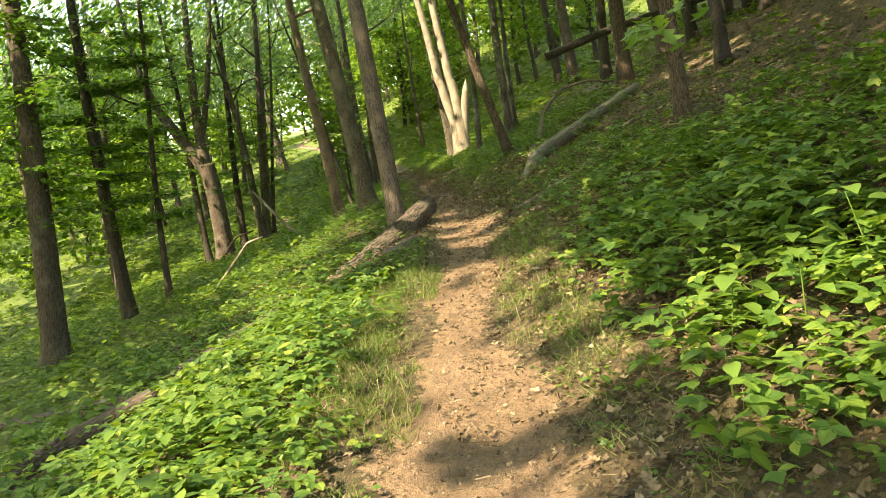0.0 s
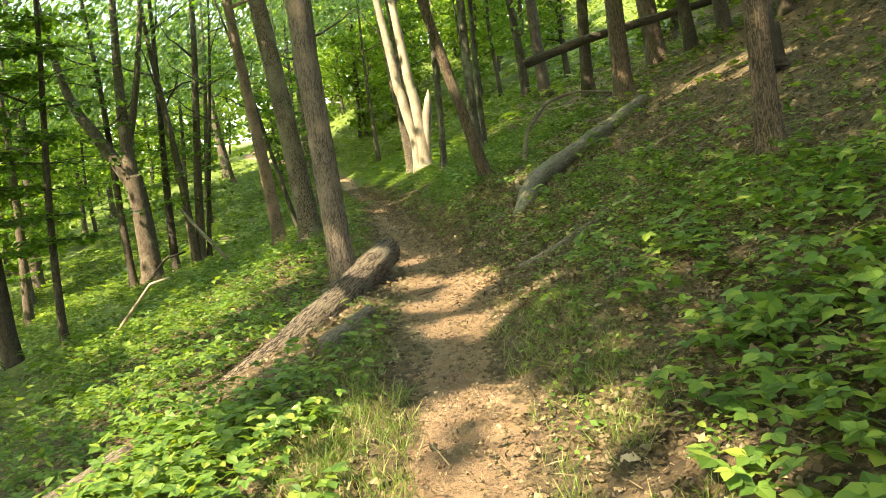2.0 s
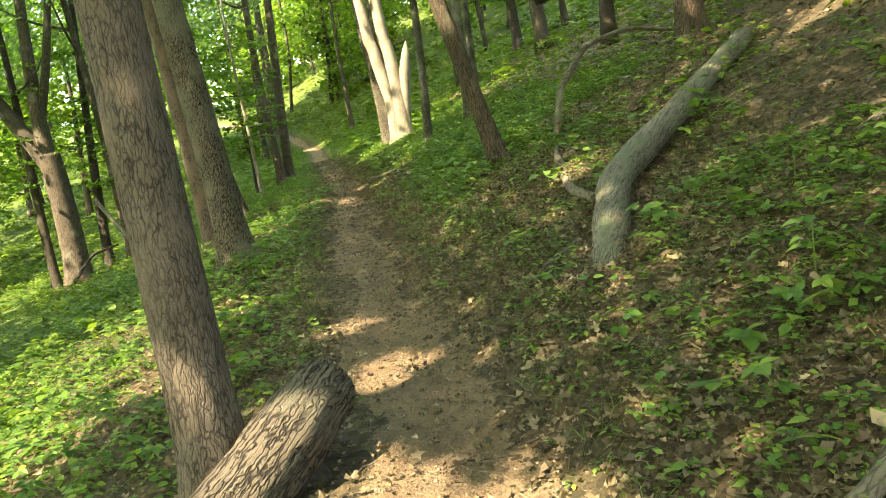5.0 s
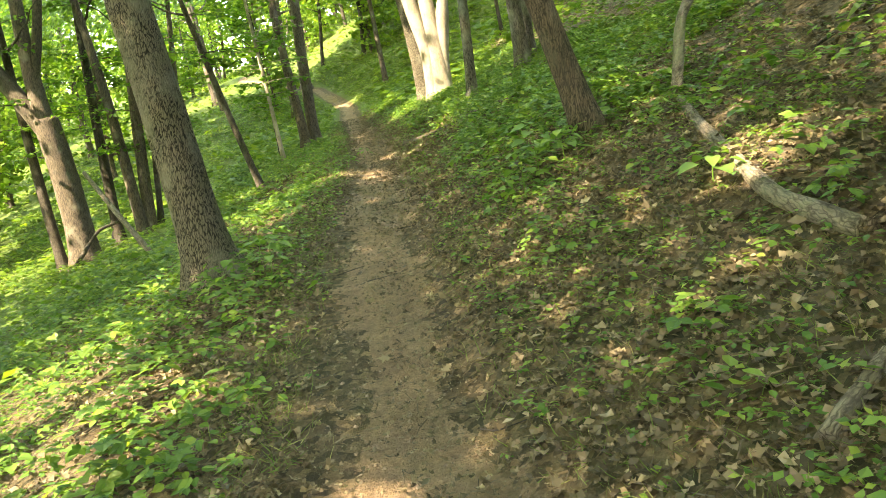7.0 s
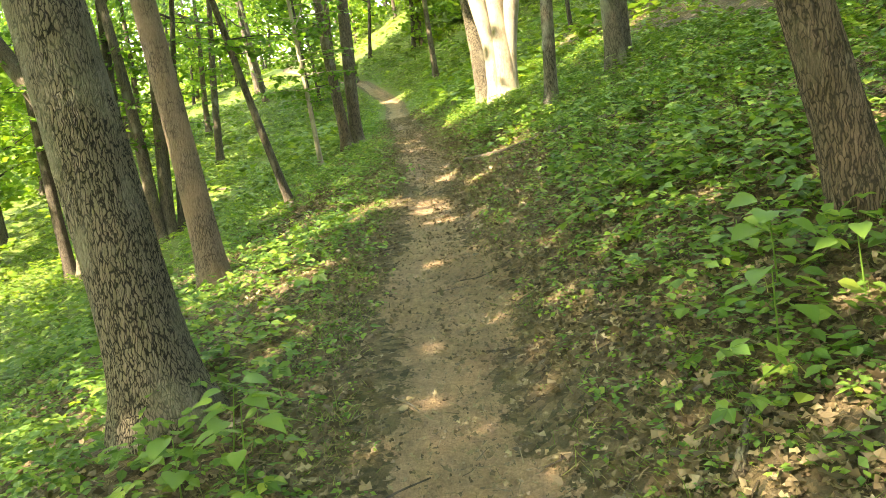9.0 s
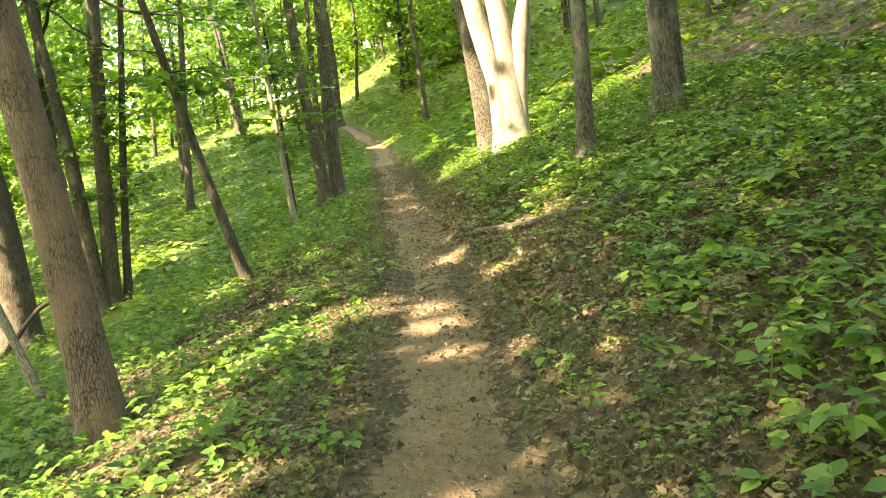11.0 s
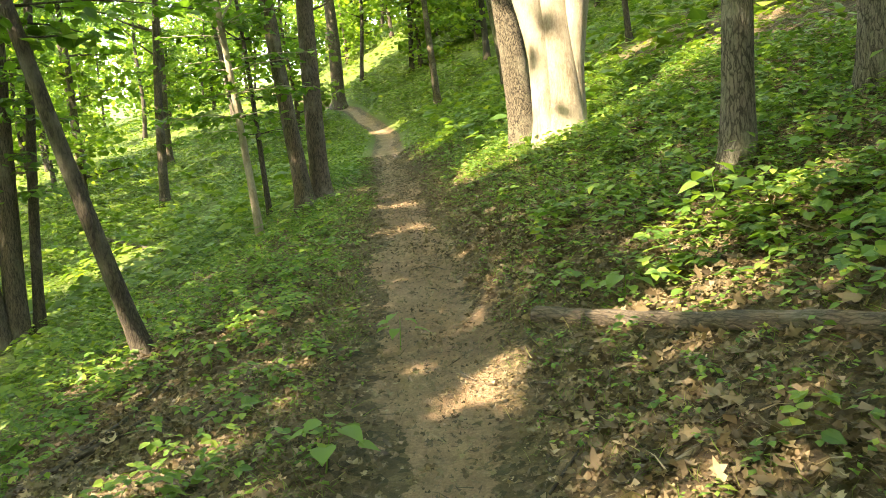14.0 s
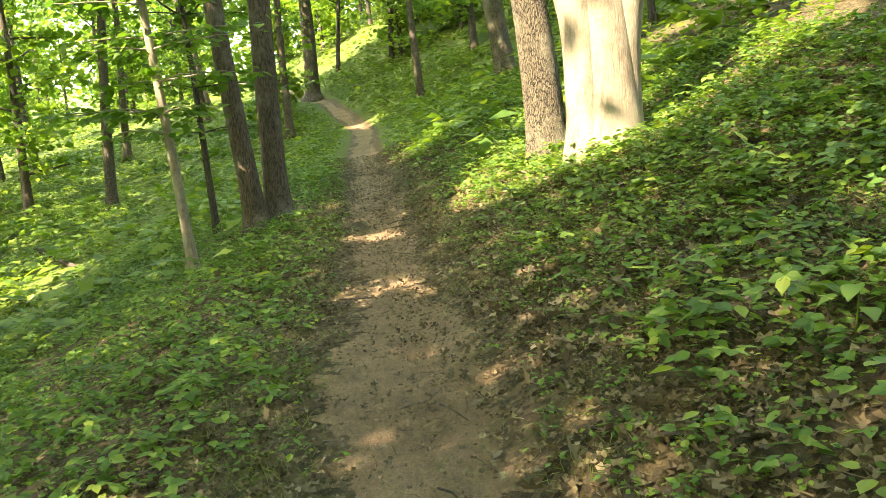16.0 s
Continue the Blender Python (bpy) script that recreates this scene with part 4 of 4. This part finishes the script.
tagged(new("grass", mesh_of("grass", v, f, GRASS, smooth=False)), "thin tufts of light-green grass edging the trail", "grass", kind="stuff")


CRUMB = (np.array([(-0.5, 0, 0.1), (0.5, 0, 0.15), (0, 0.45, 0.1), (0, -0.4, 0.12), (0.05, 0.02, 0.55), (0, 0, -0.3)]),
         np.array([(0, 3, 4), (3, 1, 4), (1, 2, 4), (2, 0, 4), (3, 0, 5), (1, 3, 5), (2, 1, 5), (0, 2, 5)]))


def crumbs(n):
    """Small clods and stones trodden into the trail."""
    y, d = rng.uniform(2, 40, n), rng.normal(0.05, 0.28, n)
    x = d + trail_x(y)
    p = np.stack((x, y, height(x, y) - 0.03 * np.exp(-(d / 0.35) ** 2) + 0.001), -1)
    return leaves(CRUMB, p, spread(n, 0.2), spread(n, 0.2) + np.array((0, 0, 1.5)), 0.006 + 0.024 * rng.uniform(0, 1, n) ** 4)


v, f = crumbs(8000)
tagged(new("soil_crumbs", mesh_of("soil_crumbs", v, f, STONE, smooth=False)), "small clods of earth and stones on the trodden trail", "soil", kind="stuff")

# ---- fallen wood ----
def fallen(name, label, bark, r0, r1, *path, sides=20, ridge=0.012, lift=0.5, ends=None, category="fallen log"):
    """Fallen wood along points x, y or x, y, z; without z it lies on the ground."""
    pts = [np.array(q if len(q) == 3 else (q[0], q[1], ground(q[0], q[1]) + r0 * lift), float) for q in path]
    k = np.linspace(0, len(pts) - 1, 10 * len(pts))
    line = np.stack([np.interp(k, np.arange(len(pts)), [q[i] for q in pts]) for i in range(3)], -1)
    for _ in range(6):
        line[1:-1] = (line[:-2] + 2 * line[1:-1] + line[2:]) / 4
    base = line[0].copy()
    root = thing(name, *base, label, category)
    turn = Vector(line[-1] - line[0]).to_track_quat("Z", "Y")
    root.rotation_mode, root.rotation_quaternion = "QUATERNION", turn
    line = (line - base) @ np.array(turn.to_matrix())
    rad = np.linspace(r0, r1, len(line)) * (1 + 0.05 * np.sin(np.arange(len(line)) * 0.7 + base[0] * 9))
    v, f = tube(line, rad, sides, ridge, int(abs(base[0] * 97 + base[1] * 31)), caps=True)
    part("stem", mesh_of("stem", v, f, bark), root)
    if ends:
        t = line[-1] - line[-2] if ends == "last" else line[0] - line[1]
        t = t / np.linalg.norm(t)
        q = line[-1] if ends == "last" else line[0]
        r = rad[-1] if ends == "last" else rad[0]
        v, f = tube(np.stack((q - t * 0.01, q + t * 0.012)), (r * 0.93, r * 0.9), sides)
        part("sawn_end", mesh_of("sawn_end", v, f, CUT), root, "pale weathered cut face")
    return root


fallen("fallen_log", "thick fallen log with deeply furrowed bark propped beside the trail", LOGBARK, 0.19, 0.16, (-1.75, 9.35, 0.24), (-1.08, 10.55, 0.68), (-0.64, 11.35, 1.01), (-0.24, 12.05, 1.32), sides=44, ridge=0.03, ends="last")
fallen("log_prop", "short dark snag that props up the fallen log", DARKBARK, 0.10, 0.07, (-0.30, 11.75, 0.9), (-0.42, 11.8, 1.2), category="snag")
fallen("fallen_log", "long grey fallen trunk with a sawn foot lying up the bank", FALLENBARK, 0.125, 0.105, (1.40, 13.0, 1.46), (1.62, 13.6, 1.78), (1.85, 14.2, 2.0), (2.95, 15.5, 2.52), (4.55, 17.5, 3.3), sides=40, ridge=0.02, ends="first")
fallen("fallen_branch", "grey limb lying along the bank from a fallen trunk", DEADWOOD, 0.05, 0.03, (1.75, 14.35), (1.72, 15.0), (1.95, 16.4), (2.3, 17.8), sides=12, category="branch")
fallen("bark_slab", "weathered slab of bark lying beside the trail", DEADWOOD, 0.09, 0.06, (-0.75, 9.3), (-0.42, 10.1), ridge=0.03)
fallen("fallen_branch", "long pale dead branch lying up the bank", DEADWOOD, 0.035, 0.022, (0.92, 10.3), (1.3, 10.4), (1.8, 10.8), (2.26, 11.1), (3.1, 11.5), (4.26, 12.1), (5.0, 12.4), sides=10, category="branch")
fallen("fallen_branch", "thin dead branch lying on the bank", DEADWOOD, 0.03, 0.015, (2.97, 13.0), (3.4, 13.1), (4.34, 13.3), sides=8, category="branch")
fallen("fallen_log", "pale rotting log among low plants on the downhill side", DEADWOOD, 0.10, 0.085, (-2.75, 7.4), (-2.05, 8.7), ends="first")
fallen("fallen_log", "mossy dark log on the downhill side", BARK, 0.085, 0.07, (-7.0, 11.1), (-4.74, 9.1), (-3.16, 7.44), ridge=0.02)
fallen("fallen_log", "dark broken log on the downhill side", BARK, 0.11, 0.08, (-3.9, 5.7), (-3.41, 6.4), (-2.7, 6.7), ridge=0.025)
fallen("dead_stick", "pale bare forked stick leaning on the slope", PALE, 0.03, 0.018, (-5.3, 17.2), (-4.35, 16.4, 0.8), (-4.2, 16.3, 0.95), (-3.75, 15.8, 1.05), sides=8, category="branch")
fallen("dead_pole", "pale dead pole leaning against a trunk", DEADWOOD, 0.06, 0.045, (-5.1, 26.6), (-6.0, 27.6, 1.5), (-6.9, 28.6, 2.4), sides=10, category="branch")
fallen("fallen_log", "long weathered log half hidden by plants beside the trail", BARK, 0.05, 0.045, (-0.02, 27.12), (0.28, 26.6), (0.56, 26.15), (0.83, 25.6), (1.0, 25.15), (1.28, 24.6), (1.43, 24.15), (1.75, 23.5), ridge=0.035, lift=0.3)
fallen("fallen_branch", "grey forked root lying on leaf litter", DEADWOOD, 0.04, 0.03, (0.95, 24.66), (1.1, 24.8), (1.22, 24.95, 2.50), sides=10, category="branch")
fallen("fallen_branch", "grey curved dead bough arching over the bank", DEADWOOD, 0.05, 0.025, (2.35, 18.0), (2.5, 18.2, 3.0), (3.0, 18.6, 3.55), (3.7, 19.0, 3.75), (4.5, 19.3, 3.7), sides=10, category="branch")
fallen("fallen_log", "dark dead trunk caught between trees on the bank", DARKBARK, 0.12, 0.10, (3.6, 24.0, 5.2), (5.3, 23.9, 5.7), (8.5, 23.8, 6.35), (13.0, 23.6, 7.3), category="fallen log")
fallen("fallen_branch", "dark fallen limb low on the sunlit slope", DARKBARK, 0.07, 0.05, (-12.3, 48.2), (-9.5, 44.0), (-7.8, 41.5), sides=10, category="branch")
fallen("fallen_branch", "thin grey stick lying on leaf litter", DEADWOOD, 0.03, 0.022, (1.13, 13.5), (1.42, 13.7), sides=8, category="branch")
fallen("fallen_branch", "brown stick lying among low plants", DEADWOOD, 0.03, 0.02, (0.46, 29.0), (0.85, 28.9), sides=8, category="branch")
fallen("fallen_branch", "long thin dead branch below the trail", DARKBARK, 0.03, 0.02, (-3.4, 26.6), (-2.9, 26.9), (-2.45, 27.2), sides=8, category="branch")
fallen("fallen_branch", "thin curved stick among low plants", DARKBARK, 0.018, 0.01, (-2.0, 29.1), (-2.05, 29.9), sides=8, category="branch")
fallen("fallen_branch", "short stick on the bank", DEADWOOD, 0.02, 0.014, (0.62, 16.9), (0.82, 17.3), sides=8, category="branch")
fallen("twig", "thin curved twig lying on the trail", DARKBARK, 0.008, 0.005, (-0.63, 24.85), (-0.57, 25.0), (-0.5, 25.1), sides=6, category="twig")
fallen("charred_stump", "burnt black broken stump on the bank", CHAR, 0.15, 0.04, (5.15, 13.7), (5.15, 13.7, 3.3), (5.18, 13.72, 3.75), ridge=0.04, category="stump")


fallen("fallen_branch", "dark dead limb leaning at the foot of a clump of trunks", DARKBARK, 0.06, 0.035, (-10.0, 34.0), (-9.4, 34.7, ground(-9.4, 34.7) + 0.8), (-8.7, 35.2, ground(-8.7, 35.2) + 0.75), sides=10, category="branch")
fallen("fallen_branch", "grey stick lying on leaf litter below the bank", DEADWOOD, 0.018, 0.012, (0.20, 25.0), (0.30, 25.05), (0.42, 25.02), sides=8, category="branch")
fallen("fallen_branch", "dark stick lying across leaf litter below the trail", DARKBARK, 0.02, 0.012, (-3.18, 26.9), (-2.82, 27.1), (-2.72, 27.6), (-2.70, 28.1), sides=8, category="branch")


# ---- single broad-leaved plants close to the trail ----
def leaf_mesh(size, seed):
    """One heart-shaped leaf, cupped along its midrib, with a drooping tip."""
    g = np.random.default_rng(seed)
    u = np.array((0.0, 0.06, 0.2, 0.38, 0.58, 0.78, 1.0))
    w = np.array((0.02, 0.24, 0.37, 0.38, 0.29, 0.14, 0.0)) * g.uniform(0.9, 1.1)
    droop = -0.22 * u ** 2
    rows = np.stack([np.stack((u - (0.05 if s else 0) * (u < 0.1), s * w, droop + 0.10 * abs(s) * w / 0.38 + g.normal(0, 0.008, 7)), -1) for s in (-1, 0, 1)], 1)
    v = rows.reshape(-1, 3) * size
    f = []
    for i in range(6):
        for s in (0, 1):
            a = i * 3 + s
            f += [(a, a + 3, a + 4), (a, a + 4, a + 1)]
    return mesh_of("leaf", v, np.array(f), GREENS)


LEAF_MESHES = [leaf_mesh(s, i) for i, s in enumerate((0.06, 0.075, 0.09, 0.105, 0.125))]


def broadleaf_plant(x, y, h, big, count, label="broad-leaved green plant growing beside the trail"):
    root = thing("broadleaf_plant", x, y, ground(x, y), label, "plant", "broad-leaved plants")
    g = np.random.default_rng(int(x * 991 + y * 373) & 65535)
    tilt = g.normal(0, 0.12, 2)
    s = np.linspace(0, 1, 6)
    line = np.stack((tilt[0] * s * h, tilt[1] * s * h, s * h - 0.02), -1)
    v, f = tube(line, np.linspace(0.005, 0.002, 6), 5)
    part("stem", mesh_of("stem", v, f, GREENS), root)
    for i in range(count):
        k = 0.4 + 0.6 * (i + 1) / count
        a = i * 2.4 + g.uniform(-0.4, 0.4)
        ob = part("leaf", LEAF_MESHES[max(0, min(4, big + int(g.integers(-1, 2))))], root)
        reach = 0.05 + 0.05 * (1 - k) * big
        at = Vector((tilt[0] * k * h + math.cos(a) * reach, tilt[1] * k * h + math.sin(a) * reach, k * h))
        ob.matrix_basis = Matrix.Translation(at) @ Euler((g.normal(0, 0.15), g.uniform(-0.05, 0.3), a)).to_matrix().to_4x4()
    return root


broadleaf_plant(1.05, 27.0, 0.38, 3, 9, "sunlit yellow-green broad-leaved plant on leaf litter")
broadleaf_plant(1.25, 26.75, 0.30, 3, 8, "sunlit yellow-green broad-leaved plant on leaf litter")
broadleaf_plant(0.12, 27.3, 0.16, 1, 6, "small green plant beside a short log")
broadleaf_plant(-1.05, 17.6, 0.40, 4, 9, "large-leaved green plant at the foot of an oak")
broadleaf_plant(-1.35, 17.7, 0.30, 3, 8, "large-leaved green plant at the foot of an oak")
broadleaf_plant(-0.55, 10.4, 0.18, 2, 6, "small green plant in front of a fallen log")
broadleaf_plant(0.95, 17.4, 0.34, 3, 9, "broad-leaved green plant below a leaning tree")
broadleaf_plant(-1.25, 18.1, 0.34, 4, 9, "large-leaved green plant at the foot of an oak")
broadleaf_plant(1.15, 17.9, 0.36, 3, 10, "broad-leaved green plant below a leaning tree")
broadleaf_plant(1.3, 17.5, 0.30, 3, 9, "broad-leaved green plant below a leaning tree")
broadleaf_plant(-1.05, 25.6, 0.22, 3, 8, "green plant with broad leaves at the trail's edge")
broadleaf_plant(-0.85, 27.2, 0.20, 2, 8, "green plant with broad leaves at the trail's edge")
broadleaf_plant(0.75, 28.4, 0.22, 2, 9, "small green plant on brown leaf litter")
broadleaf_plant(0.35, 28.9, 0.15, 2, 7, "small green plant on brown leaf litter")
for _ in range(62):
    y = rng.uniform(3, 34)
    d = rng.choice((-1, 1)) * rng.uniform(1.1, 2.8)
    broadleaf_plant(float(trail_x(y)) + d, y, rng.uniform(0.14, 0.30), int(rng.integers(0, 4)), int(rng.integers(8, 14)))
for x, y in ((1.15, 3.3), (1.35, 3.0), (1.5, 3.5), (1.75, 3.2), (1.2, 4.0), (1.6, 4.3), (1.0, 2.9), (-1.6, 3.6), (-1.7, 4.4), (-1.6, 4.8), (-1.9, 5.2)):
    broadleaf_plant(x, y, 0.2 + 0.12 * ((x * 7 + y * 3) % 1.7), 3, 8)

# Thin dead sticks strewn over the bare part of the bank.
for _ in range(22):
    y = rng.uniform(8.5, 19)
    x = float(trail_x(y)) + rng.uniform(2.4, 6.5)
    a, long = rng.uniform(-0.5, 1.3), rng.uniform(0.5, 1.7)
    mx, my = x + math.cos(a) * long / 2 + rng.normal(0, 0.05), y + math.sin(a) * long / 2 + rng.normal(0, 0.05)
    r = rng.uniform(0.008, 0.022)
    fallen("fallen_branch", "thin dead stick lying on leaf litter up the bank", DEADWOOD if rng.random() < 0.6 else DARKBARK, r, r * 0.5,
           (x, y), (mx, my), (x + math.cos(a) * long, y + math.sin(a) * long), sides=7, lift=1.0, category="branch")

# Twigs trodden into the trail and lying along its edges.
for _ in range(60):
    y = rng.uniform(9, 38)
    x = float(trail_x(y)) + rng.normal(0.1, 0.45)
    a, long, r = rng.uniform(-1.2, 1.2), rng.uniform(0.10, 0.34), rng.uniform(0.003, 0.007)
    bx, by = x + math.cos(a) * long, y + math.sin(a) * long
    fallen("twig", "thin brown twig lying on trodden earth", DARKBARK if rng.random() < 0.6 else DEADWOOD, r, r * 0.6,
           (x, y), ((x + bx) / 2 + rng.normal(0, 0.02), (y + by) / 2 + rng.normal(0, 0.02)), (bx, by), sides=6, lift=0.6, category="twig")
